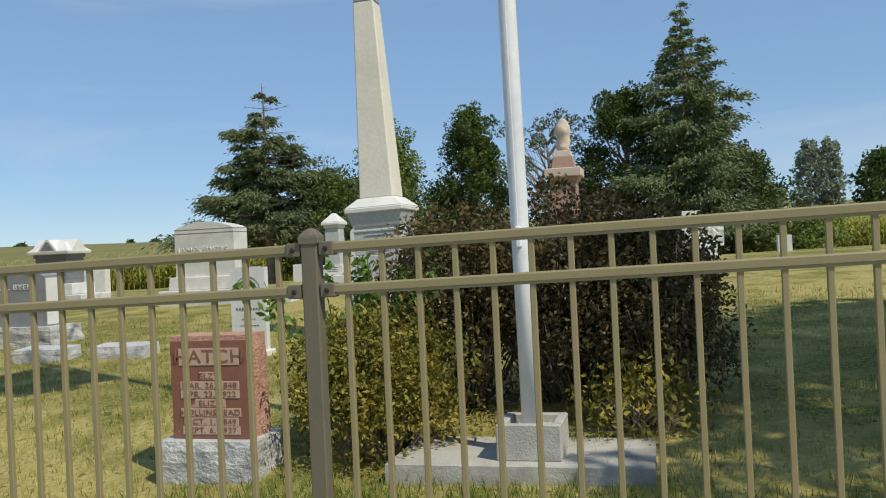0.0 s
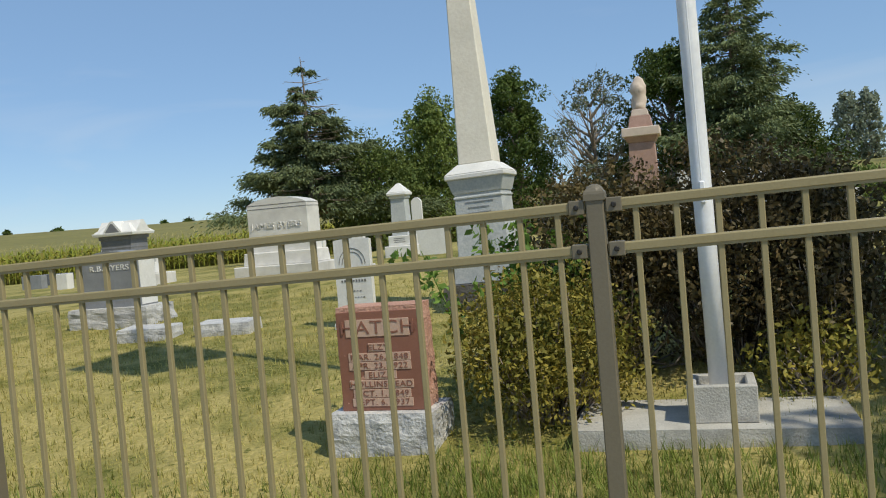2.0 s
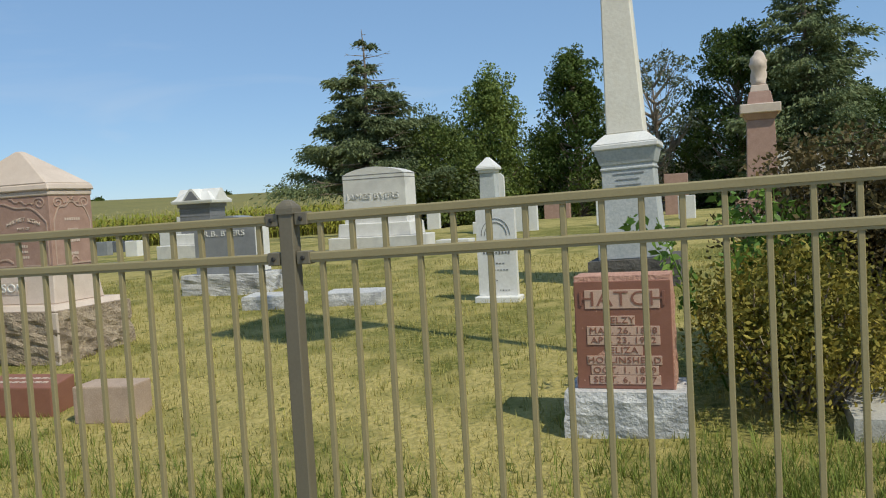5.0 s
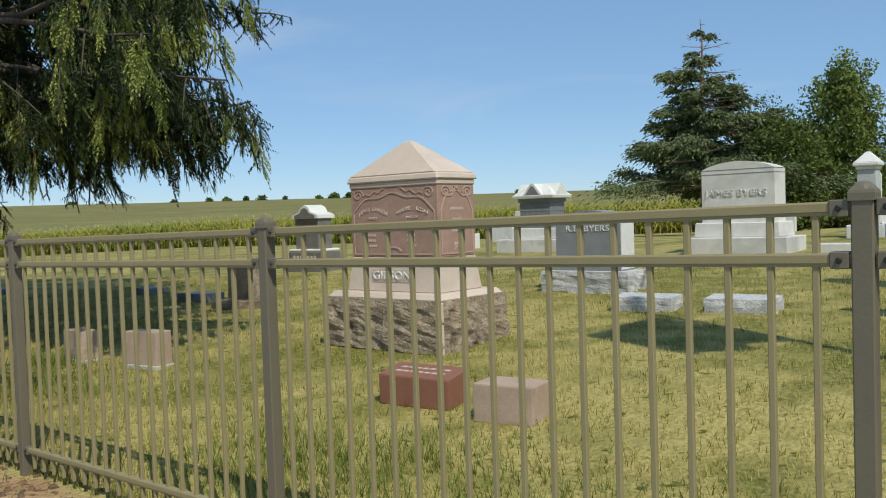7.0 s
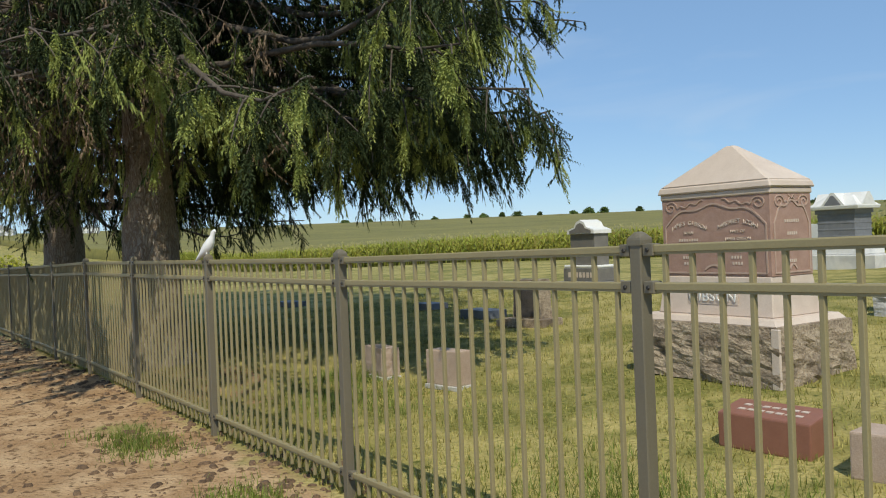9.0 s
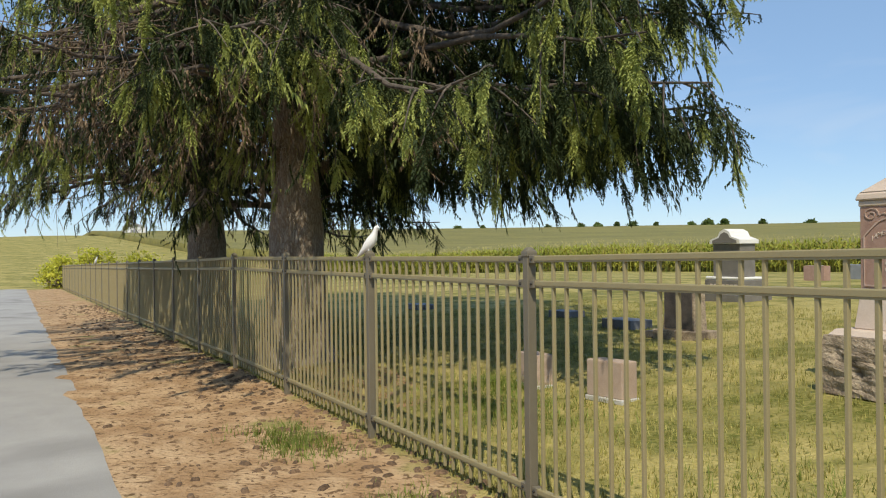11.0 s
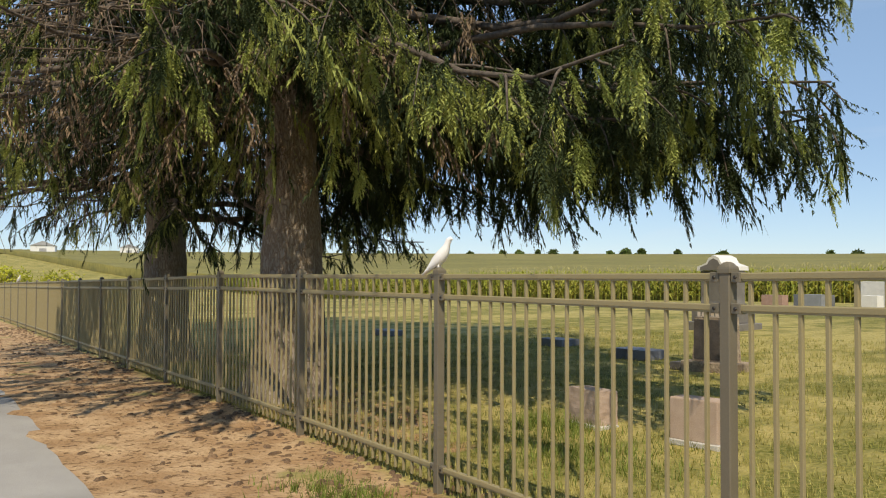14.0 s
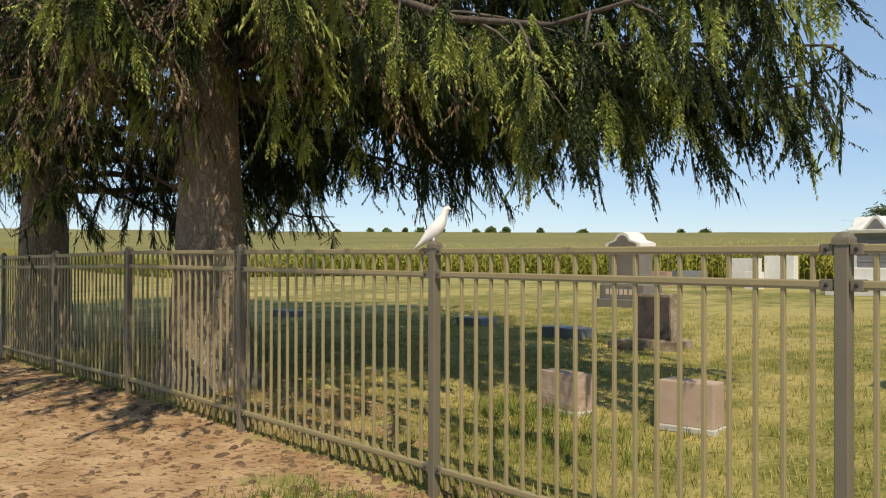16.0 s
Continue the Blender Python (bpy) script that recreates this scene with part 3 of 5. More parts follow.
def fence_bay(x0, panel=True):
    """One bay: a post and the panel that runs from it towards -x."""
    z0, z1 = fence_z(x0), fence_z(x0 - PITCH)
    dz = z1 - z0
    p = thing("metal_fence", x0, 0, z0, "bronze metal fence bay with a capped post and square pickets", "fence", "fence bays along the lane")
    post = link_mesh("post", shared("post_shaft", lambda: box(0.056, 0.056, H_POST + 0.3, -0.3, bevel=0.004), M_POST), None, p, "square taupe metal post")
    cap = link_mesh("cap", shared("post_cap", cap_bm, M_POST), None, post, "domed post cap")
    cap.location.z = H_POST
    if not panel:
        return
    L = PITCH - 0.062
    for nm, h in (("top_rail", 1.4445), ("middle_rail", 1.3065), ("bottom_rail", 0.147)):
        key = f"rail{round(dz, 3)}"
        r = link_mesh(nm, shared(key, lambda: slanted_bar(L, dz * L / PITCH, 0.036, 0.037), M_RAIL), None, p)
        r.location = (-0.031, 0, h)
        for bx in (-0.058, -PITCH + 0.058):
            br = link_mesh("bracket", shared("bracket", bracket_bm, M_POST), None, p, "flat bracket round the rail end")
            br.location = (bx, 0, h - 0.0045 - dz * bx / PITCH)
            bo = link_mesh("bolt", shared("bolt", bolt_bm, M_BOLT), None, br, "dark steel bolt")
            bo.location = (0, -0.0235, 0.023)
            bo.rotation_euler = (radians(90), 0, 0)
    for k in range(1, 20):
        bx = -PITCH * k / 20
        pk = link_mesh("picket", shared("picket", picket_bm, M_RAIL), None, p)
        pk.location = (bx, 0, 0.055 - dz * bx / PITCH)


for k in range(-2, 26):
    fence_bay(-PITCH * k, k < 25)


# ---- gravestones ----
def stone_at(name, x, y, label, rz=0.0, sink=0.03, category="gravestone", group=""):
    return thing(name, x, y, ground_z(x, y) - sink, label, category, group, rz)


def hatch_stone():
    s = stone_at("gravestone", -1.545, 2.10, "red granite gravestone with frosted name panels on a gray rock-faced base")
    s.scale.z = 0.975
    part("base", rock(0.64, 0.40, 0.265, 0, 0.022, 1), M_GRAYROCK, s, "light gray rock-faced base")
    die = part("die", rock(0.52, 0.235, 0.635, 0.265, 0.014, 5, top=(0.985, 1), cuts=12), M_REDROUGH, s, "rough-sided red granite block")
    part("front_panel", box(0.515, 0.012, 0.605, 0.267, 0, -0.119, bevel=0.003), M_RED, die, "polished red granite face")
    yl = -0.1295

    def name_panel(w, h, z):
        part("name_panel", box(w, 0.006, h, z, 0, -0.1265, bevel=0.001), M_REDLETTER, die, "frosted pale lettering panel")

    name_panel(0.40, 0.105, 0.719)
    letters("HATCH", 0.115, 0, yl, 0.771, M_RED, die, depth=0.003, stretch=1.15)
    rows = [("ELZY", 0.13, 0.665), ("MAR. 26, 1848", 0.39, 0.607), ("APR. 23, 1922", 0.39, 0.553), ("ELIZA", 0.20, 0.497),
            ("HOLLINSHEAD", 0.40, 0.441), ("OCT. 1, 1849", 0.36, 0.385), ("SEPT. 6, 1937", 0.38, 0.331)]
    for text, w, z in rows:
        z -= 0.012
        name_panel(w, 0.05, z - 0.025)
        letters(text, 0.050, 0, yl, z, M_RED, die, depth=0.003, stretch=1.12)


def obelisk():
    s = stone_at("obelisk", -1.965, 6.80, "tall cream marble obelisk on a weathered gray pedestal", sink=0.03, category="obelisk")
    s.rotation_euler.y = radians(-1.9)
    part("foundation", rock(0.92, 0.92, 0.30, 0, 0.015, 3), M_DARKSTONE, s, "dark stone foundation")
    part("plinth", box(0.72, 0.72, 0.26, 0.30, bevel=0.012), M_OBPED, s)
    part("lower_die", box(0.60, 0.60, 0.42, 0.56, top=(0.95, 0.95), bevel=0.01), M_OBPED, s)
    part("upper_die", box(0.55, 0.55, 0.33, 0.98, top=(0.98, 0.98), bevel=0.008), M_OBPED, s)
    part("moulding", box(0.565, 0.565, 0.03, 1.24, bevel=0.008), M_OBPED, s)
    cap = part("cap", box(0.69, 0.69, 0.06, 1.46, bevel=0.012), M_WHITE, s, "white weathered cornice")
    part("cornice_neck", box(0.56, 0.56, 0.16, 1.30, top=(1.16, 1.16), bevel=0.006), M_OBPED, s)
    part("cap_slope", box(0.685, 0.685, 0.11, 1.52, top=(0.63, 0.63), bevel=0.006), M_WHITE, s)
    part("shaft", box(0.40, 0.40, 2.26, 1.63, top=(0.62, 0.62), bevel=0.012), M_OBELISK, s, "tapering cream marble shaft")
    part("tip", box(0.248, 0.248, 0.08, 3.89, top=(0.85, 0.85), bevel=0.012), M_DARKGRANITE, s, "weathered dark top of the shaft")
    bars([(random.uniform(-.02, .02), -0.277, 1.20 - 0.06 * k, random.uniform(.2, .36), 0.009) for k in range(4)], M_DARKGRANITE, s)


def byers_large():
    s = stone_at("family_monument", -7.03, 11.72, "large light gray granite family monument with a bowed top", sink=0.04, category="monument")
    part("base", box(1.70, 0.98, 0.30, 0, bevel=0.012), M_GRAYGRANITE, s)
    part("second_base", box(1.42, 0.74, 0.24, 0.30, top=(0.97, 0.95), bevel=0.012), M_GRAYGRANITE, s)
    die = part("die", extruded(arched(1.20, 1.0, 0.13, 0.54), 0.52), M_GRAYGRANITE, s)
    # Thin dark strips on the faces paint the shadow lines of two grooves.
    for z in (1.33, 1.40):
        part("groove", box(1.19, 0.004, 0.010, z, 0, -0.262, bevel=0), M_DARKLET, die, "groove line with its shadow painted dark")
        part("groove", box(0.004, 0.50, 0.010, z, 0.602, 0, bevel=0), M_DARKLET, die, "groove line with its shadow painted dark")
    letters("JAMES BYERS", 0.15, -0.03, -0.264, 1.02, M_GRAYGRANITE, die, depth=0.012, stretch=1.12)


def byers_second():
    s = stone_at("family_monument", -7.30, 7.22, "blue-gray granite monument with an arched top on a rock-faced base", sink=0.03, category="monument")
    part("base", rock(1.22, 0.62, 0.28, 0, 0.045, 8), M_GRAYROCK, s, "pale rock-faced granite base")
    die = part("die", extruded(arched(0.92, 0.76, 0.10, 0.28), 0.36), M_DARKGRANITE, s, "smooth blue-gray granite block")
    # White panel on the sun side only: paints in how bright that end is lit.
    part("side_face", box(0.008, 0.34, 0.62, 0.30, 0.4625, 0, bevel=0.002), M_WHITE, die, "end face whitened for the sun on it")
    part("top_face", extruded([(-.455, .945), (.455, .945), (.0, 1.046)][0:2] + [(.455, .95), (-.455, .95)], 0.34), M_DARKGRANITE, die)
    letters("R.B. BYERS", 0.105, 0.0, -0.182, 0.81, M_WHITE, die, depth=0.006, stretch=1.2)


def vault():
    s = stone_at("vault_monument", -13.55, 15.75, "gray granite monument like a small temple with pale gabled cap", sink=0.03, category="monument")
    s.scale = (0.78, 0.78, 1.14)
    part("base", box(2.6, 1.5, 0.30, -0.0, bevel=0.015), M_GRAYGRANITE, s)
    part("second_base", box(1.7, 1.1, 0.24, 0.30, bevel=0.015), M_WHITE, s)
    part("body", box(1.12, 0.86, 0.66, 0.54, bevel=0.01), M_SLATE, s, "blue-gray granite body with ruled courses")
    for k in range(4):
        part("course", box(1.135, 0.875, 0.035, 0.64 + 0.13 * k, bevel=0.006), M_SLATE, s)
    part("frieze", box(1.22, 0.94, 0.08, 1.10, bevel=0.008), M_SLATE, s)
    part("cornice", box(1.50, 1.12, 0.07, 1.18, top=(1.03, 1.04), bevel=0.012), M_WHITE, s, "pale overhanging cornice")
    part("cap", box(1.50, 1.12, 0.20, 1.25, top=(0.52, 0.40), bevel=0.01), M_WHITE, s, "pale hipped roof slab")
    cross = [(-0.36, 1.25), (0.36, 1.25), (0.05, 1.50), (-0.05, 1.50)]
    part("front_gable", extruded(cross, 1.13), M_WHITE, s, "pale gabled roof block")
    side = part("side_gable", extruded(cross, 1.51), M_WHITE, s, "pale gabled roof block")
    side.rotation_euler.z = radians(90)
    # Thin dark panel that paints the shade on the front of the gable.
    part("gable_face", extruded([(px * 0.72, 1.26 + (pz - 1.25) * 0.74) for px, pz in cross], 0.02, -0.567), M_SLATE, s, "gable front darkened for the shade on it")


def tablet():
    s = stone_at("tablet_gravestone", -3.30, 5.92, "white marble tablet gravestone with a carved arch and worn writing", sink=0.02)
    s.scale.x = 0.88
    base = part("base", box(0.54, 0.24, 0.07, 0, bevel=0.01), M_WHITE, s)
    slab = part("slab", extruded(arched(0.47, 0.93, 0.015, 0.05), 0.075), M_WHITE, s)
    for r in (0.17, 0.13):
        pts = [(r * math.cos(math.pi * k / 12), 0.70 + r * math.sin(math.pi * k / 12)) for k in range(13)]
        bm = bmesh.new()
        w = 0.007
        for (xa, za), (xb, zb) in zip(pts, pts[1:]):
            k1, k2 = (r + w) / r, 1
            vs = [bm.verts.new((q[0], -0.0395, q[1])) for q in ((xa, za), (xb, zb), (xb * k1, 0.70 + (zb - .70) * k1), (xa * k1, .70 + (za - .70) * k1))]
            bm.faces.new(vs)
        ex = bmesh.ops.extrude_face_region(bm, geom=bm.faces[:])
        for v in ex["geom"]:
            if isinstance(v, bmesh.types.BMVert):
                v.co.y -= 0.003
        part("carved_arch", bm, M_DARKLET, slab, "carved arch line")
    rr = [(0, -0.040, 0.52, 0.34, 0.030), (0, -0.040, 0.41, 0.20, 0.012), (0.01, -0.040, 0.34, 0.26, 0.012), (-0.05, -0.040, 0.23, 0.12, 0.010), (0.08, -0.04, 0.13, 0.14, 0.012)]
    words = []
    for x, y, z, w, h in rr:
        n = max(2, int(w / 0.035))
        for k in range(n):
            words.append((x - w / 2 + (k + .5) * w / n, y, z, w / n * 0.55, h * random.uniform(0.5, 1)))
    bars(words, M_DARKLET, slab)


def pillar():
    s = stone_at("pillar_monument", -5.86, 14.95, "white marble pillar monument with a pointed gabled cap", sink=0.03, category="monument")
    s.scale = (0.83, 0.83, 1.0)
    part("base", box(0.78, 0.78, 0.26, 0, bevel=0.012), M_WHITE, s)
    part("plinth", box(0.60, 0.60, 0.22, 0.26, bevel=0.012), M_WHITE, s)
    part("shaft", box(0.43, 0.43, 0.80, 0.48, top=(0.88, 0.88), bevel=0.008), M_OBPED, s, "smooth gray-white shaft")
    part("neck", box(0.44, 0.44, 0.06, 1.28, bevel=0.01), M_WHITE, s)
    part("cap", box(0.54, 0.54, 0.07, 1.34, bevel=0.015), M_WHITE, s)
    part("point", box(0.52, 0.52, 0.20, 1.41, top=(0.15, 0.15), bevel=0.01), M_WHITE, s)
    bars([(random.uniform(-.02, .02), -0.302, 0.42 - 0.04 * k, 0.3, 0.012) for k in range(3)], M_DARKLET, s)


def statue_monument():
    s = stone_at("statue_column", -0.50, 12.25, "pink granite column monument carrying a weathered draped figure", sink=0.03, category="monument")
    part("base", box(1.10, 1.10, 0.22, 0, bevel=0.015), M_PINKLIGHT, s)
    part("plinth", box(0.86, 0.86, 0.26, 0.22, bevel=0.012), M_PINK, s)
    part("shaft", box(0.50, 0.50, 1.26, 0.48, top=(0.84, 0.84), bevel=0.008), M_PINK, s)
    part("neck", box(0.44, 0.44, 0.10, 1.74, top=(1.25, 1.25), bevel=0.006), M_PINK, s)
    part("capital", box(0.62, 0.62, 0.15, 1.84, bevel=0.012), M_PINKLIGHT, s, "paler projecting capital block")
    part("upper_plinth", box(0.40, 0.40, 0.20, 1.99, top=(0.82, 0.82), bevel=0.008), M_PINK, s)
    part("pedestal", box(0.29, 0.29, 0.11, 2.19, top=(0.85, 0.85), bevel=0.008), M_PINKLIGHT, s)


def statue():
    prof = [(0.11, 0), (0.135, 0.06), (0.11, 0.14), (0.12, 0.26), (0.14, 0.36), (0.13, 0.43), (0.10, 0.49), (0.082, 0.53), (0.07, 0.57), (0.045, 0.60), (0.012, 0.615)]
    bm = lathe(prof, 14)
    bmesh.ops.subdivide_edges(bm, edges=bm.edges[:], cuts=1)
    for v in bm.verts:
        v.co.y *= 0.78
        v.co.x += 0.045 * noise.noise(v.co * 9)
        v.co.y += 0.02 * noise.noise(v.co * 11)
    st = part("statue", bm, M_PINKLIGHT, None, smooth=True)
    st.location = (-0.50, 12.25, ground_z(-0.50, 12.25) - 0.03 + 2.30)
    st.scale = (1.0, 1.0, 0.92)
    tagged(st, "small weathered pink stone figure standing on the column", "statue")


def pyramid_monument():
    s = stone_at("family_monument", -7.33, 3.76, "brown and pink granite monument with a pale pyramid cap", sink=0.02, category="monument")
    part("rough_base", rock(1.46, 0.98, 0.47, 0, 0.05, 12, cuts=12), M_BROWNROCK, s, "broad rock-faced granite base")
    part("corner_margin", box(0.07, 0.03, 0.46, 0.0, 0.715, -0.49, bevel=0.004), M_PINKLIGHT, s, "smooth margin down the corner")
    part("wash", box(1.42, 0.94, 0.05, 0.47, top=(0.94, 0.92), bevel=0.006), M_PINKLIGHT, s)
    part("name_base", box(1.16, 0.64, 0.32, 0.52, top=(0.94, 0.86), bevel=0.008), M_PINKLIGHT, s, "pale pink stone carrying the family name")
    die = part("die", box(1.10, 0.54, 0.66, 0.84, bevel=0.006), M_PINK, s, "brown-pink granite block with carved scrolls")
    part("name_panel", box(0.50, 0.006, 0.12, 0.61, 0, -0.31, bevel=0.001), M_PINKLIGHT, s)
    letters("GIBSON", 0.11, 0, -0.316, 0.67, M_WHITE, s, depth=0.006, stretch=1.15)
    part("cap_step", box(1.12, 0.56, 0.05, 1.50, bevel=0.01), M_PINKLIGHT, s)
    part("cornice", box(1.16, 0.60, 0.06, 1.55, top=(0.97, 0.95), bevel=0.012), M_PINKLIGHT, s)
    part("pyramid_cap", box(1.12, 0.57, 0.33, 1.61, top=(0.07, 0.10), bevel=0.012), M_PINKLIGHT, s, "pale pyramid-shaped cap")

    def ribbon(name, pts, w, label, turn=0.0):
        """A shallow raised band that follows points in the x-z plane of a face."""
        bm = bmesh.new()
        rows = []
        for k, (px, pz) in enumerate(pts):
            q, p = pts[min(k + 1, len(pts) - 1)], pts[max(k - 1, 0)]
            d = Vector((q[0] - p[0], q[1] - p[1])).normalized() * w / 2
            rows.append((bm.verts.new((px - d.y, 0, pz + d.x)), bm.verts.new((px + d.y, 0, pz - d.x))))
        for p, q in zip(rows, rows[1:]):
            bm.faces.new((p[0], q[0], q[1], p[1]))
        ex = bmesh.ops.extrude_face_region(bm, geom=bm.faces[:])
        for v in ex["geom"]:
            if isinstance(v, bmesh.types.BMVert):
                v.co.y -= 0.006
        o = part(name, bm, M_PINKMID, die, label)
        if turn:
            o.location.x = 0.551
            o.rotation_euler.z = radians(turn)
        else:
            o.location.y = -0.271

    def carving(half, turn):
        arch = []
        for k in range(37):
            u = (k / 36) * 2 - 1
            arch.append((u * (half - 0.02), 1.28 + 0.15 * (1 - abs(u) ** 2.6) + 0.018 * math.cos(9 * u)))
        frame_pts = [(half - 0.02, 0.87), (-half + 0.02, 0.87)] + arch + [(half - 0.02, 0.87)]
        ribbon("carved_border", frame_pts, 0.014, "pale carved border line", turn)
        for sx in (-1, 1):
            curl = []
            for k in range(26):
                a = k / 25 * 9.5
                r = 0.012 + 0.0046 * a
                curl.append((sx * (half - 0.085 + r * math.cos(a) * 1.25), 1.435 + r * math.sin(a)))
            ribbon("carved_scroll", curl, 0.009, "pale carved scroll line", turn)
            sweep = [(sx * (half - 0.16 - 0.26 * half / 0.5 * k / 14), 1.425 + 0.055 * (k / 14) + 0.012 * math.sin(k * 1.1)) for k in range(15)]
            ribbon("carved_scroll", sweep, 0.009, "pale carved scroll line", turn)
        ribbon("carved_leaf", [(0.10 * math.cos(0.5 + 2.14 * k / 12) * half / 0.5, 0.86 + 0.075 * math.sin(0.5 + 2.14 * k / 12)) for k in range(13)], 0.016, "pale carved leaf", turn)

    carving(0.53, 0.0)
    carving(0.25, 90.0)
    for text, cxx in (("JAMES GIBSON", -0.26), ("MARGARET LOGAN", 0.24)):
        for k, ch in enumerate(text):
            if ch != " ":
                a = (k + 0.5) / len(text) * 2 - 1
                letters(ch, 0.050, cxx + a * 0.19, -0.273, 1.24 + 0.055 * (1 - a * a), M_PINKLIGHT, die, "letter", 0.003)
    letters("BORN", 0.036, -0.26, -0.273, 1.21, M_PINKLIGHT, die, depth=0.003)
    letters("WIFE OF", 0.036, 0.24, -0.273, 1.21, M_PINKLIGHT, die, depth=0.003)
    letters("JAMES GIBSON", 0.036, 0.24, -0.273, 1.15, M_PINKLIGHT, die, depth=0.003)
    words = []
    for cxx in (-0.26, 0.24):
        for r, ww in ((1.15, .20), (1.05, .12), (1.00, .12), (0.95, .10)):
            if cxx > 0 and r == 1.15:
                continue
            for k in range(int(ww / 0.025)):
                words.append((cxx - ww / 2 + k * 0.027, -0.272, r, 0.015, 0.022))
    bars(words, M_PINKLIGHT, die)
    bm = bmesh.new()
    for cz, n, ww in ((1.28, 7, 0.2), (1.18, 5, 0.14), (1.08, 6, .16), (0.96, 4, .1)):
        for k in range(n):
            r = bmesh.ops.create_cube(bm, size=1)
            for v in r["verts"]:
                v.co = Vector((0.552 + v.co.x * 0.004, -ww / 2 + ww * (k + .5) / n + v.co.y * 0.016, cz + v.co.z * 0.026))
    tagged(part("inscription", bm, M_PINKLIGHT, die), kind="stuff")


def small_block(x, y, w, d, h, material, label, rz=0.0, slant=0.0, seed=0, inscription=None, base=None, rough=0.0):
    s = stone_at("small_gravestone", x, y, label, rz, 0.02)
    z = 0.0
    if base:
        part("base", box(base[0], base[1], 0.05, 0, bevel=0.008), M_CONC, s, "low pale footing")
        z = 0.045
    bm = rock(w, d, h, z, rough, seed) if rough else box(w, d, h, z, bevel=0.012, seg=2)
    for v in bm.verts:
        if v.co.z > z + h * 0.5:
            v.co.z -= slant * (0.5 - v.co.y / d)
    part("block", bm, material, s)
    if inscription:
        bm = bmesh.new()
        for r in range(inscription):
            n = 7
            for k in range(n):
                q = bmesh.ops.create_cube(bm, size=1)
                yy = -d * 0.28 + d * 0.56 * (r + .5) / inscription
                zz = z + h - slant * (0.5 - yy / d) + 0.001
                for v in q["verts"]:
                    v.co = Vector((-w * .36 + w * .72 * (k + .5) / n + v.co.x * w * .07, yy + v.co.y * 0.035, zz + v.co.z * 0.006))
        tagged(part("inscription", bm, M_PINKLIGHT, s), kind="stuff")
    return s


hatch_stone()
obelisk()
byers_large()
byers_second()
vault()
tablet()
pillar()
statue_monument()
statue()
pyramid_monument()
small_block(-5.90, 2.20, 0.62, 0.26, 0.27, M_RED, "low red granite marker with a lettered slanted top", 4, 0.05, 1, 2)
small_block(-5.07, 2.12, 0.43, 0.28, 0.26, M_BUFF, "plain low buff granite marker in the grass", 8)
small_block(-9.41, 2.17, 0.42, 0.20, 0.33, M_BUFF, "upright pinkish granite marker on a low footing", 10, 0.0, 2, None, (0.45, 0.23))
small_block(-10.57, 2.10, 0.44, 0.20, 0.30, M_BUFF, "weathered upright granite marker with a chipped top", -6, 0.0, 3, None, (0.47, 0.23), 0.012)
small_block(-6.0, 6.0, 0.66, 0.34, 0.17, M_GRAYROCK, "low rough gray granite marker", 4, 0.02, 4, None, None, 0.02)
small_block(-4.98, 6.04, 0.68, 0.34, 0.17, M_GRAYROCK, "low rough gray granite marker", 4, 0.02, 9, None, None, 0.02)


def dark_stone():
    s = stone_at("gravestone", -11.95, 5.33, "dark polished gravestone on a stepped gray base", 8, 0.02)
    part("base", box(0.74, 0.44, 0.14, 0, bevel=0.012), M_BROWNROCK, s)
    part("die", rock(0.50, 0.25, 0.54, 0.14, 0.012, 4, top=(0.93, 1)), M_BROWNROCK, s, "rough-edged block")
    part("front_panel", box(0.46, 0.012, 0.49, 0.16, 0, -0.129, bevel=0.003), M_BLACKGRAN, s, "dark polished front")
    part("side_step", box(0.16, 0.20, 0.10, 0.0, -0.50, -0.05, bevel=0.01), M_DARKSTONE, s)


def gabled_stone():
    s = stone_at("gabled_monument", -16.3, 10.6, "gray granite monument with a pale curved gable cap and name base", sink=0.03, category="monument")
    s.scale = (0.94, 0.9, 1.12)
    part("base", box(1.35, 0.85, 0.16, 0, bevel=0.012), M_TAUPE, s)
    nb = part("name_base", box(1.14, 0.66, 0.25, 0.16, bevel=0.01), M_TAUPE, s)
    words = [(-0.36 + 0.12 * k, -0.333, 0.285, 0.08, 0.10) for k in range(7)]
    bars(words, M_PINKLIGHT, s, "name_letters")
    part("wash", box(1.12, 0.64, 0.06, 0.41, bevel=0.02), M_WHITE, s, "pale moulded wash")
    part("die", box(0.80, 0.46, 0.60, 0.47, bevel=0.01), M_TAUPE, s)
    gab = [(q * 0.84, r) for q, r in [(-0.53, 1.07), (0.53, 1.07), (0.52, 1.14), (0.24, 1.20), (0.16, 1.29), (0, 1.34), (-0.16, 1.29), (-0.24, 1.20), (-0.52, 1.14)]]
    part("cap", extruded(gab, 0.58), M_WHITE, s, "pale curved gable cap")
    part("gable_face", extruded([(q[0] * 0.8, 1.08 + (q[1] - 1.07) * 0.75) for q in gab], 0.592), M_TAUPE, s)


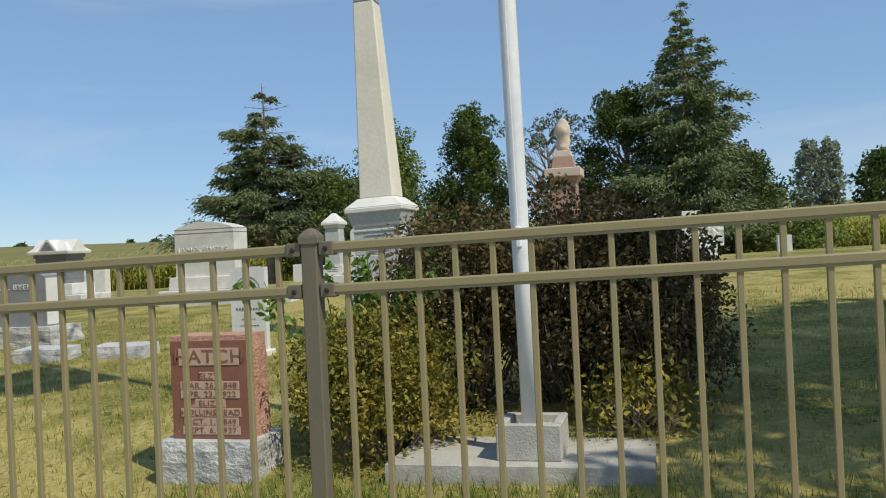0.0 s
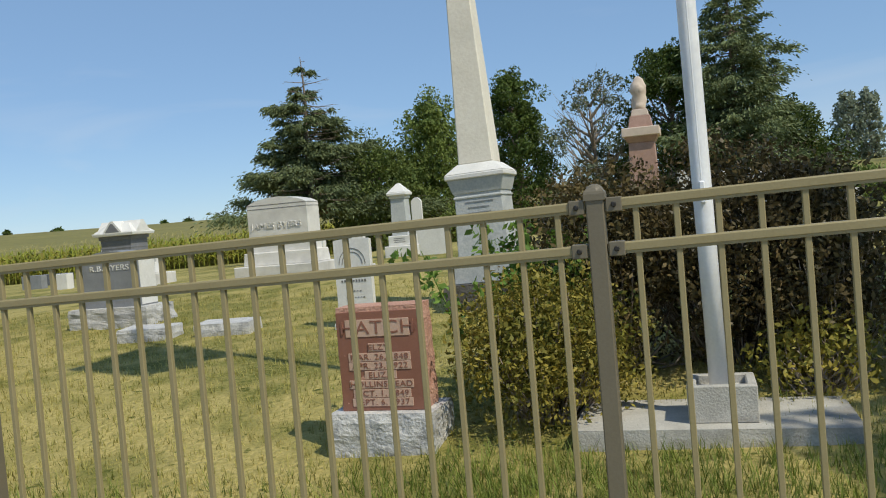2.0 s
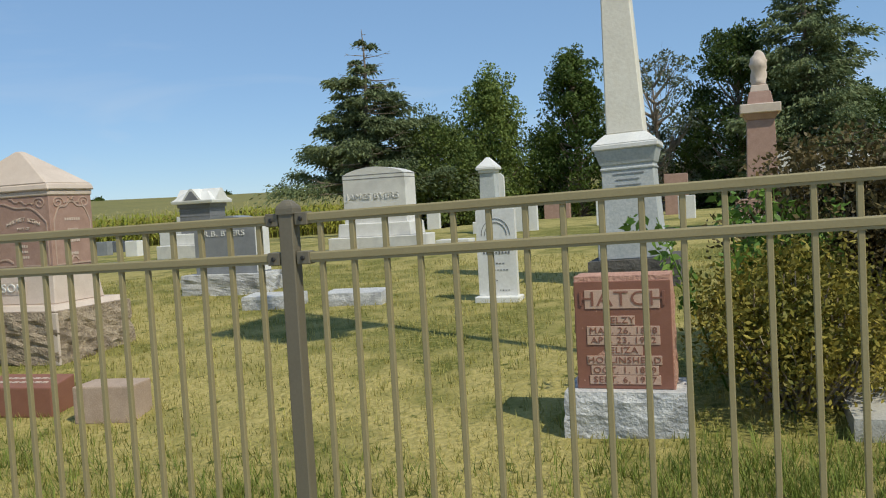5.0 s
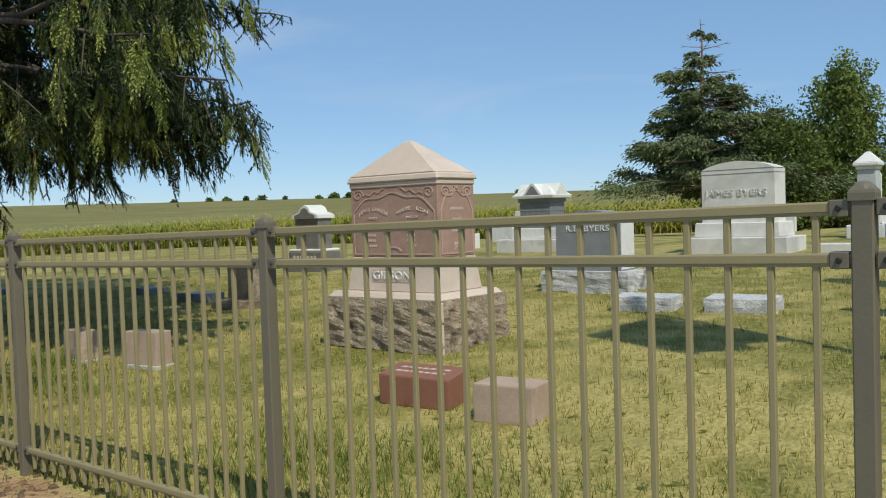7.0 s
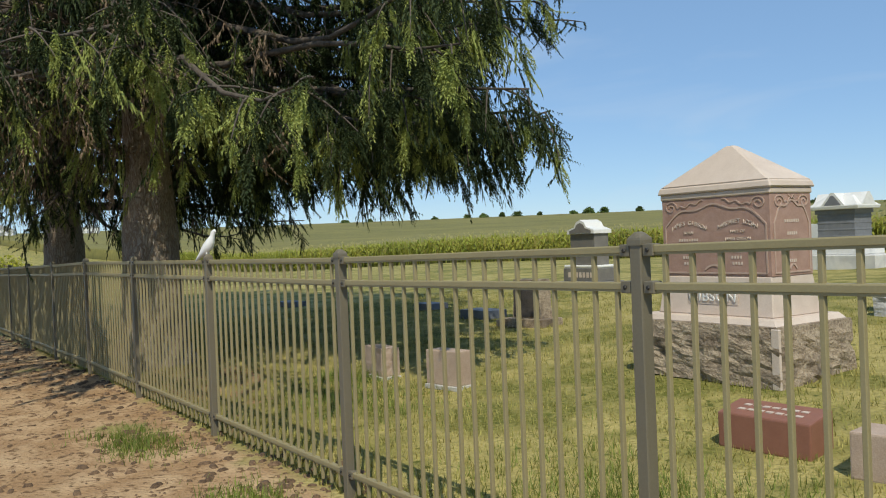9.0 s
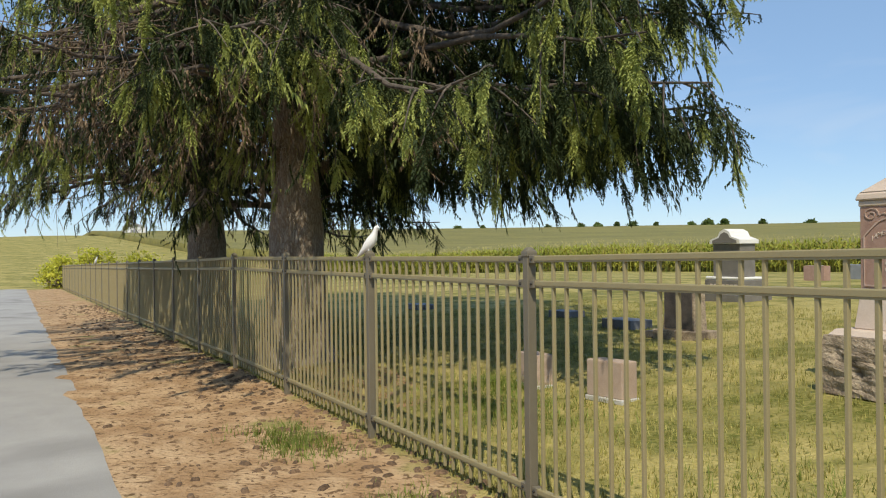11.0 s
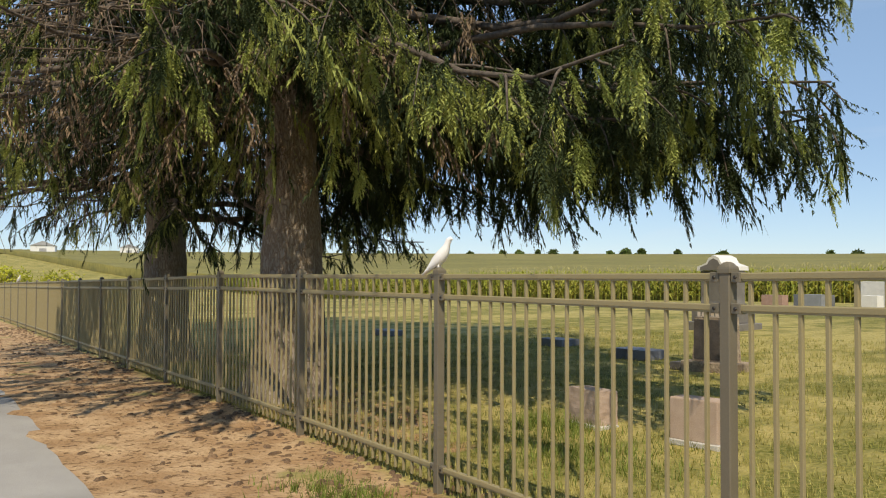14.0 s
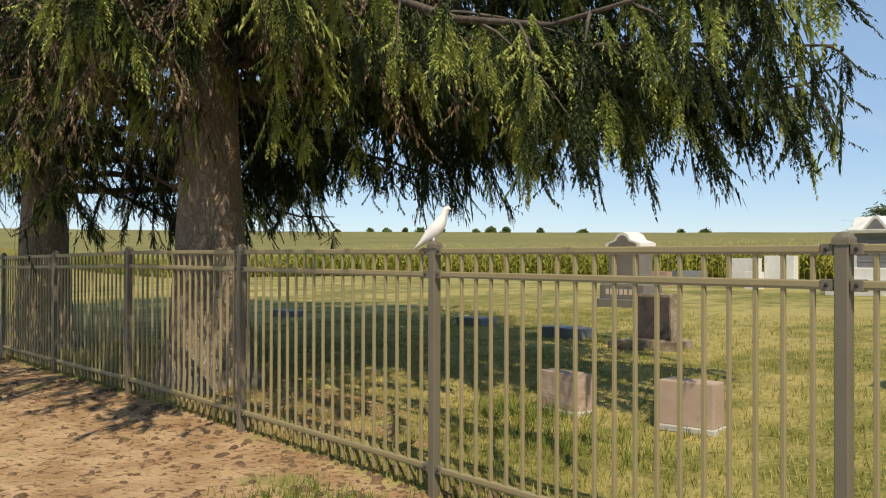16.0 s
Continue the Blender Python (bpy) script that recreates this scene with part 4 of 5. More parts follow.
dark_stone()
gabled_stone()
small_block(-13.75, 5.8, 0.7, 0.42, 0.16, M_BLUEFL, "flat blue-gray grave marker", 0)
small_block(-16.3, 6.45, 0.6, 0.40, 0.14, M_BLUEFL, "flat blue-gray grave marker", 0)
small_block(-21.4, 5.85, 0.8, 0.40, 0.14, M_BLUEFL, "flat blue-gray grave marker", 0)
for args in ((-5.07, 14.6, 0.60, 0.12, 0.66, M_WHITE, "thin white marble slab gravestone", 0),
             (-3.49, 15.0, 0.28, 0.12, 0.55, M_WHITE, "small white marble slab gravestone", 3),
             (-1.87, 15.6, 0.34, 0.12, 0.50, M_WHITE, "small white marble slab gravestone", -3),
             (-8.75, 19.5, 0.36, 0.14, 0.50, M_WHITE, "small white marble slab gravestone", 0),
             (-5.5, 11.3, 0.60, 0.36, 0.17, M_GRAYGRANITE, "low pale granite marker lying in the lawn", 0),
             (-6.99, 28.0, 0.92, 0.30, 0.55, M_PINK, "low brown granite gravestone far across the lawn", 0),
             (-14.6, 17.0, 1.0, 0.40, 1.05, M_WHITE, "white marble gravestone with a plain top", 0),
             (-26.4, 28.0, 1.6, 0.40, 0.50, M_BLUEFL, "wide low blue-gray gravestone", 0),
             (-18.6, 19.4, 0.45, 0.30, 0.50, M_WHITE, "small white block gravestone", 0),
             (-2.27, 19.0, 0.55, 0.30, 1.0, M_PINK, "brown granite block gravestone behind the obelisk", 0),
             (0.12, 19.0, 0.42, 0.30, 1.3, M_GRAYGRANITE, "tall gray granite gravestone beside the column", 0),
             (1.0, 19.5, 0.22, 0.22, 1.2, M_WHITE, "narrow white marble post gravestone", 0),
             (4.1, 21.0, 0.35, 0.25, 0.45, M_WHITE, "small white gravestone in the far lawn", 0),
             (-25.3, 30.6, 1.3, 0.40, 1.05, M_GRAYGRANITE, "gray granite gravestone before the corn", 0),
             (-23.9, 31.0, 1.3, 0.40, 1.15, M_WHITE, "white marble gravestone before the corn", 0),
             (-22.66, 20.6, 0.80, 0.30, 0.50, M_PINK, "low brown granite gravestone in the lawn", 0),
             (-22.89, 22.9, 0.86, 0.30, 0.52, M_DARKGRANITE, "low gray granite gravestone in the lawn", 0),
             (-10.0, 19.5, 0.44, 0.2, 0.55, M_WHITE, "small white marble slab gravestone", 0)):
    small_block(*args)


def round_slab(x, y, w, h, label):
    s = stone_at("tablet_gravestone", x, y, label, 0, 0.02)
    part("base", box(w + 0.14, 0.24, 0.10, 0, bevel=0.01), M_WHITE, s)
    part("slab", extruded(arched(w, h, w * 0.42, 0.08), 0.09), M_WHITE, s)


round_slab(-6.35, 17.6, 0.26, 1.25, "tall narrow white marble tablet with a round top")


def stump_monument():
    s = stone_at("log_monument", 1.75, 18.6, "white carved stone monument with a knobbly outline", category="monument")
    part("base", rock(1.1, 0.6, 0.35, 0, 0.03, 3), M_WHITE, s)
    part("trunk", rock(0.42, 0.42, 0.85, 0.33, 0.05, 6), M_WHITE, s)
    part("side_block", rock(0.55, 0.40, 0.62, 0.33, 0.04, 7), M_WHITE, s).location.x = 0.42


stump_monument()


# ---- flagpole on its slab ----
def flagpole():
    slab = thing("concrete_slab", 0.30, 2.24, ground_z(0.3, 2.1) - 0.14, "low weathered concrete slab at the flagpole", "slab")
    part("slab_body", rock(1.46, 0.72, 0.22, 0, 0.008, 2), M_CONC, slab)
    top = ground_z(0.3, 2.1) - 0.14 + 0.22
    box_t = thing("concrete_box", 0.36, 2.18, top, "pale concrete box holding the flagpole foot", "pole base")
    for nm, w, d, x, y in (("front_wall", 0.36, 0.05, 0, -0.155), ("back_wall", 0.36, 0.05, 0, 0.155), ("side_wall", 0.05, 0.26, -0.155, 0), ("side_wall", 0.05, 0.26, 0.155, 0)):
        part(nm, box(w, d, 0.20, 0, x, y, bevel=0.006), M_CONC, box_t)
    part("fill", box(0.26, 0.26, 0.15, 0.0, bevel=0), M_CONC, box_t)
    p = thing("flagpole", 0.35, 2.19, top + 0.15, "tall white painted metal flagpole", "flagpole")
    p.rotation_euler.y = radians(-0.6)
    part("pole", lathe([(0.052, 0), (0.052, 1.0), (0.050, 4.0), (0.046, 7.0), (0.038, 9.3)], 20), M_POLE, p, smooth=True)
    part("finial", lathe([(0.02, 9.3), (0.06, 9.33), (0.07, 9.39), (0.05, 9.45), (0.01, 9.48)], 14), M_POLE, p, smooth=True)
    part("cleat", box(0.03, 0.05, 0.12, 1.02, 0, -0.065, bevel=0.006), M_POLE, p, "small halyard cleat")
    part("halyard", lathe([(0.004, 1.05), (0.004, 9.25)], 6, 0.0, -0.075), M_POLE, p, "thin rope along the pole")
    bm = bmesh.new()
    cols = []
    for i in range(13):
        u = i / 12
        col = []
        for j in range(9):
            v = j / 8
            col.append(bm.verts.new((-0.05 - 0.35 * u + 0.09 * math.sin(u * 11 + v * 2) * (0.3 + v), -0.06 - 1.05 * u * (1 - 0.25 * v), 8.7 - 2.3 * v - 0.4 * u * (1 - v))))
        cols.append(col)
    for a, b in zip(cols, cols[1:]):
        for j in range(8):
            bm.faces.new((a[j], a[j + 1], b[j + 1], b[j]))
    part("flag", bm, M_FLAG, p, "limp cloth flag at the top", smooth=True)


flagpole()


# ---- plants ----
def tube(points, radii, seg=6):
    """Verts and quads of a tapered tube along points."""
    P = np.asarray(points, float)
    T = np.gradient(P, axis=0)
    T /= np.linalg.norm(T, axis=1)[:, None] + 1e-9
    ref = np.where(np.abs(T[:, 2:3]) > 0.9, np.array([[1.0, 0, 0]]), np.array([[0, 0, 1.0]]))
    A = np.cross(T, ref)
    A /= np.linalg.norm(A, axis=1)[:, None] + 1e-9
    B = np.cross(T, A)
    ang = np.arange(seg) * 2 * np.pi / seg
    R = np.asarray(radii, float)[:, None, None]
    V = P[:, None, :] + R * (np.cos(ang)[None, :, None] * A[:, None, :] + np.sin(ang)[None, :, None] * B[:, None, :])
    n = len(P)
    i = np.arange(n * seg).reshape(n, seg)
    j = np.roll(i, -1, axis=1)
    F = np.stack([i[:-1], j[:-1], j[1:], i[1:]], -1).reshape(-1, 4)
    return V.reshape(-1, 3), F


class Pile:
    """Gathers verts and quads into one mesh."""

    def __init__(self):
        self.v, self.f, self.n = [], [], 0

    def add(self, v, f):
        self.v.append(v)
        self.f.append(f + self.n)
        self.n += len(v)

    def arrays(self):
        return np.concatenate(self.v), np.concatenate(self.f)


def strand(rng, n, radius, card, thick):
    """A hanging spruce branchlet of length 1: short needles set close round a limp twig, as triangles."""
    V = []
    bend = rng.normal(size=2) * 0.12
    for k in range(n):
        s = (k + rng.random()) / n
        c = np.array([bend[0] * s * s, bend[1] * s * s, -s])
        a = k * 2.4 + rng.normal() * 0.4
        out = np.array([math.cos(a), math.sin(a), 0.0])
        tip = c + out * radius * (1.1 - 0.35 * s) * (0.7 + 0.6 * rng.random()) + np.array([0, 0, -card * (0.7 + 0.6 * rng.random())])
        w = np.array([-math.sin(a), math.cos(a), 0.2]) * thick * (0.8 + 0.4 * rng.random())
        V += [c + np.array([0, 0, card * 0.4]) - w, c + np.array([0, 0, card * 0.4]) + w, tip]
    return np.array(V)


def spray(rng, fingers=12, per=20):
    """A drooping spray of plump needle fingers on one hanging twig, about 1 long."""
    V = []
    a0 = rng.random() * 6.283
    axis = np.array([math.cos(a0), math.sin(a0), 0.0])
    across = np.array([-axis[1], axis[0], 0.0])
    for k in range(fingers):
        s = (k + 0.4 * rng.random()) / fingers
        sg = 1 if k % 2 else -1
        root = np.array([0, 0, -s * 0.62]) + axis * 0.04 * math.sin(5 * s)
        run = axis * sg * (0.50 - 0.35 * s) * (0.4 + 0.9 * rng.random()) + across * rng.normal() * 0.25 + np.array([0, 0, -0.7 - 0.5 * rng.random()])
        run /= np.linalg.norm(run)
        L = (0.40 - 0.14 * s) * (0.7 + 0.5 * rng.random())
        if k == fingers - 1:
            run, L = np.array([0.05, 0.0, -1.0]), 0.38
        u = np.cross(run, [0.3, 0.2, 1.0])
        u /= np.linalg.norm(u)
        v = np.cross(run, u)
        for q in range(per):
            w = (q + rng.random()) / per
            a = q * 2.4 + rng.normal() * 0.3
            out = u * math.cos(a) + v * math.sin(a)
            fat = 0.070 * (1.0 - 0.55 * w ** 2)
            c = root + run * L * w + np.array([0, 0, -0.10 * w * w])
            t = np.cross(run, out) * 0.018
            V += [c - t, c + t, c + out * fat + run * 0.06]
    return np.array(V)


def place(T, pos, scale, rot, lean, even=False):
    """Templates T (k,3n,3) picked per row, turned about z, stretched along z (or all ways), leant outward and moved."""
    c, s = np.cos(rot)[:, None], np.sin(rot)[:, None]
    k = scale[:, None] if even else 1.0
    X = (T[:, :, 0] * c - T[:, :, 1] * s) * k
    Y = (T[:, :, 0] * s + T[:, :, 1] * c) * k
    Z = T[:, :, 2] * scale[:, None]
    X = X + lean[:, 0:1] * -Z
    Y = Y + lean[:, 1:2] * -Z
    return np.stack([X + pos[:, 0:1], Y + pos[:, 1:2], Z + pos[:, 2:3]], -1)


def big_spruce(seed, R=5.9, H=17.0, z_low=3.6, dense=1.0, sun_gap=0, long_limbs=()):
    """Trunk, limbs and a weeping crown as arrays, standing at the origin."""
    rng = np.random.default_rng(seed)
    trunk, limbs, dead, main = Pile(), Pile(), Pile(), []
    zz = np.array([-0.3, 0.0, 0.15, 0.4, 0.8, 1.4, 2.2, 3.2, 5, 8, 11, 14, H])
    rr = np.array([0.70, 0.60, 0.52, 0.45, 0.40, 0.36, 0.315, 0.28, 0.24, 0.19, 0.15, 0.08, 0.015])
    zd = np.concatenate([np.linspace(-0.3, 3.4, 60), np.linspace(3.6, H, 24)])
    rd = np.interp(zd, zz, rr)
    v, f = tube(np.stack([0.05 * np.sin(zd * 0.5), 0.04 * np.cos(zd * 0.4), zd], 1), rd, 48)
    for i, p in enumerate(v):
        a = math.atan2(p[1], p[0])
        c, s = math.cos(a), math.sin(a)
        flare = 1 + (0.22 * math.cos(a * 5 + seed) * max(0, 0.6 - p[2]) if p[2] < 0.6 else 0)
        q = 0.05 * noise.noise((c * 2.5, s * 2.5, p[2] * 0.9 + seed)) + 0.03 * noise.noise((c * 6, s * 6, p[2] * 2)) + 0.03 * abs(noise.noise((c * 14, s * 14, p[2] * 5)))
        v[i, :2] *= flare * (1 + q * 1.6)
    trunk.add(v, f)
    low_pos, low_len, low_lean, low_kind = [], [], [], []
    fan_pos, fan_len, fan_lean, fan_kind = [], [], [], []
    top_pos, top_len, top_lean = [], [], []
    off = seed * 7.3
    nl = int(150 * (0.5 + 0.5 * dense))
    for k in range(nl + len(long_limbs)):
        u = min(1.0, (k + 0.5) / nl)
        z = z_low + (H - 0.6 - z_low) * u ** 1.75
        az = k * 2.39996 + rng.normal() * 0.15
        L = R * (1 - (z - z_low) / (H - z_low)) ** 0.43 * (0.78 + 0.22 * rng.random()) * (1 + 0.14 * max(0.0, math.cos(az - 0.45)) ** 2 - 0.16 * max(0.0, math.cos(az + 0.9)) ** 2) + 0.2
        if z < 3.95:
            L *= 0.84
        turn = (az + math.pi) % (2 * math.pi) - math.pi
        L = min(L, float(np.interp(turn, (-0.5, 0.0, 0.33, 0.6, 1.6, 2.2), (7.0, 6.8, 6.3, 4.9, 5.0, 6.0))) * (0.88 + 0.12 * rng.random()))
        # upper limbs are left out on the lane side to let the sun in
        if k < nl and sun_gap and z > 5.0 and math.cos(az + 1.35) > 0.5 and k % sun_gap:
            continue
        if k >= nl:
            az, z, L = long_limbs[k - nl]
        d = np.array([math.cos(az), math.sin(az), 0])
        if z < 5.5:
            z -= 0.5 * max(0.0, math.sin(az))
        side = np.array([-d[1], d[0], 0])
        sag = (0.12 + 0.09 * rng.random()) * L * (1.0 if z < 7 else 0.6)
        s = np.linspace(0, 1, 9)
        wig = 0.05 * L * np.sin(s * 4 + rng.random() * 6)[:, None] * side[None] + np.array([0, 0, 0.025 * L])[None] * np.sin(s * 8 + rng.random() * 6)[:, None]
        P = np.array([0, 0, z])[None] + d[None] * (L * s)[:, None] + wig + np.array([0, 0, 1.0])[None] * (0.10 * L * s - sag * 2.2 * s ** 1.6 + sag * 0.85 * s ** 4)[:, None]
        v, f = tube(P, np.linspace(0.068 if z < 6 else 0.04, 0.008, 9), 7)
        low = z < (6.9 if dense >= 1 else 6.0)
        if z < 5.5:
            main.append((v, f))
        else:
            limbs.add(v, f)
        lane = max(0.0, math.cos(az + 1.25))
        ns = int((6 + L * 3.2) * (dense * (1 - 0.45 * lane) if low else 1.0))
        for q in range(ns):
            t = 0.15 + 0.85 * (q + rng.random()) / ns
            b = np.array([np.interp(t, s, P[:, c]) for c in range(3)])
            if noise.noise((b[0] * 0.85 + off, b[1] * 0.85, b[2] * 1.1)) > (0.02 if t < 0.5 else 0.20 + 0.4 * (t - 0.5)):
                continue
            sg = 1 if q % 2 else -1
            l2 = (0.50 + (1.1 - t) * 1.1) * (0.55 + 0.7 * rng.random()) * min(1, L / 3)
            d2 = d * (0.45 + 0.5 * rng.random()) + side * sg * (0.4 + 0.5 * rng.random())
            d2 /= np.linalg.norm(d2)
            s2 = np.linspace(0, 1, 5)
            hang = (0.25 + 0.75 * rng.random()) if low else 0.3
            P2 = b[None] + d2[None] * (l2 * (1 - 0.45 * hang) * s2)[:, None] + np.array([0, 0, -1.0])[None] * (0.85 * hang * l2 * s2 ** 1.5)[:, None]
            v, f = tube(P2, np.linspace(0.013, 0.004, 5), 4)
            limbs.add(v, f)
            if not low:
                for h in range(int(3 + l2 * 5)):
                    w = rng.random()
                    top_pos.append(np.array([np.interp(w, s2, P2[:, c]) for c in range(3)]))
                    top_len.append(0.35 + 0.45 * rng.random())
                    top_lean.append((d2 * 0.5 * rng.random() + rng.normal(size=3) * 0.2)[:2])
                continue
            nh = int(3 + l2 * 11.0 * dense)
            # one length and one painted-in sunlight value for the strands of a side branch
            reach = (0.15 + 0.26 * rng.random() ** 1.4) * (1.0 + 0.7 * noise.noise((b[0] * 1.2 + off, b[1] * 1.2, b[2])))
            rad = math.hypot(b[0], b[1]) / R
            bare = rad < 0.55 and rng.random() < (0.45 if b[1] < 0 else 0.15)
            # rises outward and towards the lane, where sun is put into the green
            sunlit = noise.noise((b[0] * 1.1 - off, b[1] * 1.1, b[2] * 0.9)) + 0.35 * (rad - 0.7) - 0.10 * b[1] / R + 0.36 * lane - 0.08
            for h in range(nh):
                w = (h + rng.random()) / nh
                hp = np.array([np.interp(w, s2, P2[:, c]) for c in range(3)]) + rng.normal(size=3) * 0.02
                low_pos.append(hp)
                low_len.append(reach * (0.55 + 0.8 * rng.random()))
                low_lean.append((d2 * 0.25 * rng.random() + rng.normal(size=3) * 0.16)[:2])
                low_kind.append(2 if bare and rng.random() < 0.7 else 1 if sunlit > 0.14 and rng.random() < 0.5 else 0)
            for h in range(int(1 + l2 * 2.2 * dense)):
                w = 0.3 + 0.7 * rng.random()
                if not bare and sunlit > -0.25:
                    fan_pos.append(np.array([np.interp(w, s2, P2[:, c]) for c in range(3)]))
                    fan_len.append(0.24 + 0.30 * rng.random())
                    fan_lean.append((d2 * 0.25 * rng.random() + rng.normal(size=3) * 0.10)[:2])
                    fan_kind.append(1 if sunlit > 0.04 else 0)
        if low:
            for h in range(9):
                t = 0.78 + 0.22 * rng.random()
                fan_pos.append(np.array([np.interp(t, s, P[:, c]) for c in range(3)]) + rng.normal(size=3) * 0.05)
                fan_len.append(0.25 + 0.22 * rng.random())
                fan_lean.append((d * (0.1 + rng.random() ** 2 * 0.8) + rng.normal(size=3) * 0.15)[:2])
                fan_kind.append(1 if rng.random() < 0.12 + 0.2 * lane else 0)
    # dead wood: arching twigs through the crown, and brushes that hang about the trunk
    for k in range(95):
        az, z = (rng.random() * 6.283 if k % 2 else 4.712 + rng.normal() * 0.7), z_low - 0.3 + rng.random() * 2.6
        r0, r1 = 0.3 + rng.random() * 2.5, 1.2 + rng.random() * 3.4
        d = np.array([math.cos(az), math.sin(az), 0])
        s = np.linspace(0, 1, 7)
        P = d[None] * (r0 + (r1 - r0) * s)[:, None] + np.array([0, 0, 1.0])[None] * (z - 0.9 * s ** 1.6 * rng.random())[:, None] + rng.normal(size=(7, 3)) * 0.05
        v, f = tube(P, np.linspace(0.014, 0.003, 7), 4)
        dead.add(v, f)
        for q in range(6):
            b = P[2 + q % 5]
            e = b + np.array([rng.normal() * 0.25, rng.normal() * 0.25, -0.25 - 0.5 * rng.random()])
            v, f = tube(np.array([b, (b + e) / 2 + rng.normal(size=3) * 0.04, e]), [0.006, 0.004, 0.002], 3)
            dead.add(v, f)
    for k in range(13):
        az, z = -1.2 + rng.normal() * 1.0, 2.75 + 1.9 * rng.random()
        d = np.array([math.cos(az), math.sin(az), 0])
        root = d * (0.36 + 0.9 * rng.random() ** 2) + np.array([0, 0, z])
        # most brushes get sprays in the sunlit green to brighten the trunk front
        for q in range(5 if root[2] < 4.4 else 0):
            fan_pos.append(root + d * 0.5 * rng.random() + rng.normal(size=3) * 0.28)
            fan_len.append(0.26 + 0.26 * rng.random())
            fan_lean.append((d * 0.3 + rng.normal(size=3) * 0.15)[:2])
            fan_kind.append(1 if k % 3 else 2)
        for q in range(15):
            o = d * (0.15 + 0.45 * rng.random()) + rng.normal(size=3) * 0.22
            o[2] = 0.05 * rng.normal()
            e = root + o + np.array([0, 0, -0.25 - 0.55 * rng.random()])
            v, f = tube(np.array([root, root + o * 0.65 + np.array([0, 0, 0.03]), e]), [0.006, 0.0045, 0.0025], 3)
            dead.add(v, f)
            if rng.random() < 0.45:
                low_pos.append(root + o * 0.8)
                low_len.append(0.22 + 0.3 * rng.random())
                low_lean.append(o[:2] * 0.3)
                low_kind.append(1 if rng.random() < 0.4 else 2 if rng.random() < 0.5 else 0)

    def grow(templates, pos, scale, lean, even=False):
        T = np.array(templates)
        m = len(pos)
        return place(T[rng.integers(0, len(T), m)], np.array(pos), np.array(scale), rng.random(m) * 6.283, np.array(lean), even).reshape(-1, 3)

    V, kind = [grow([strand(rng, 24, 0.026, 0.13, 0.0105) for _ in range(12)], low_pos, low_len, low_lean)], [np.repeat(low_kind, 24)]
    V.append(grow([spray(rng) for _ in range(10)], fan_pos, fan_len, fan_lean, True))
    kind.append(np.repeat(fan_kind, 12 * 20))
    V.append(grow([strand(rng, 16, 0.075, 0.15, 0.028) for _ in range(8)], top_pos, top_len, top_lean))
    kind.append(np.zeros(len(top_pos) * 16))
    # broad shade-dark sprays inside the crown, thickest on the side away from the lane
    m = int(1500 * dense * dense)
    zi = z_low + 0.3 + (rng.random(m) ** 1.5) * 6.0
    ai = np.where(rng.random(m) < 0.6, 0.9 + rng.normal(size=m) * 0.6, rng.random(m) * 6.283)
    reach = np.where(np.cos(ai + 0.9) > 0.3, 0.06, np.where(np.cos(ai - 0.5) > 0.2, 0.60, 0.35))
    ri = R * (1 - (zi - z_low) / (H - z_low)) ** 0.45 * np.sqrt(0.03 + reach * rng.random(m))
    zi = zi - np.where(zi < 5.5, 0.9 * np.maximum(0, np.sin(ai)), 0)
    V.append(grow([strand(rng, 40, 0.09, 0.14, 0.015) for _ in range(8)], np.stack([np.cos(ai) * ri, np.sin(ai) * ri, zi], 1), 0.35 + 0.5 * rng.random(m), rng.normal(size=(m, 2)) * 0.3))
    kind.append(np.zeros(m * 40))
    V, kind = np.concatenate(V), np.concatenate(kind).astype(np.int32)
    F = np.arange(len(V)).reshape(-1, 3)
    return trunk.arrays(), limbs.arrays(), dead.arrays(), (V, F), main, kind


def spruce_thing(x, y, arrays, label):
    t = thing("spruce_tree", x, y, ground_z(x, y), label, "tree", "old spruces beside the fence")
    raw("trunk", *arrays[0], M_SCALYBARK, t, "thick furrowed gray-brown trunk", smooth=True)
    for v, f in arrays[4]:
        raw("limb", v, f, M_LIMB, t, "long sagging limb", smooth=True)
    tagged(raw("upper_branching", *arrays[1], M_LIMB, t, "thin upper limbs and side branches"), kind="stuff")
    tagged(raw("dead_wood", *arrays[2], M_DEADTWIG, t, "bare gray hanging twigs"), kind="stuff")
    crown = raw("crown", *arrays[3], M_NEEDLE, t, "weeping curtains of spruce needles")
    crown.data.materials.append(M_NEEDLELIT)
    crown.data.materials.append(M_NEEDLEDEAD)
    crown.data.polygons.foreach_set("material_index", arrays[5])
    return t


# azimuth, height and length of the limbs that reach farthest over the lawn
FAR_LIMBS = ((0.33, 3.85, 5.9), (0.25, 4.05, 6.2), (0.10, 4.0, 6.4), (-0.05, 3.85, 6.2), (0.47, 3.95, 5.3), (0.17, 4.3, 6.5), (0.75, 3.9, 4.7),
             (0.22, 5.2, 6.1), (0.42, 5.5, 6.0), (0.05, 5.7, 6.2), (0.55, 5.1, 5.6), (0.30, 6.2, 6.0), (0.80, 5.4, 5.5), (0.65, 5.9, 5.7), (0.48, 6.5, 5.9))
spruce_a = big_spruce(3, R=5.85, sun_gap=4, long_limbs=FAR_LIMBS)
spruce_1 = spruce_thing(-14.45, 0.75, spruce_a, "old spruce with a thick trunk and weeping branches")
spruce_b = big_spruce(8, R=5.6, z_low=3.0, dense=0.55)
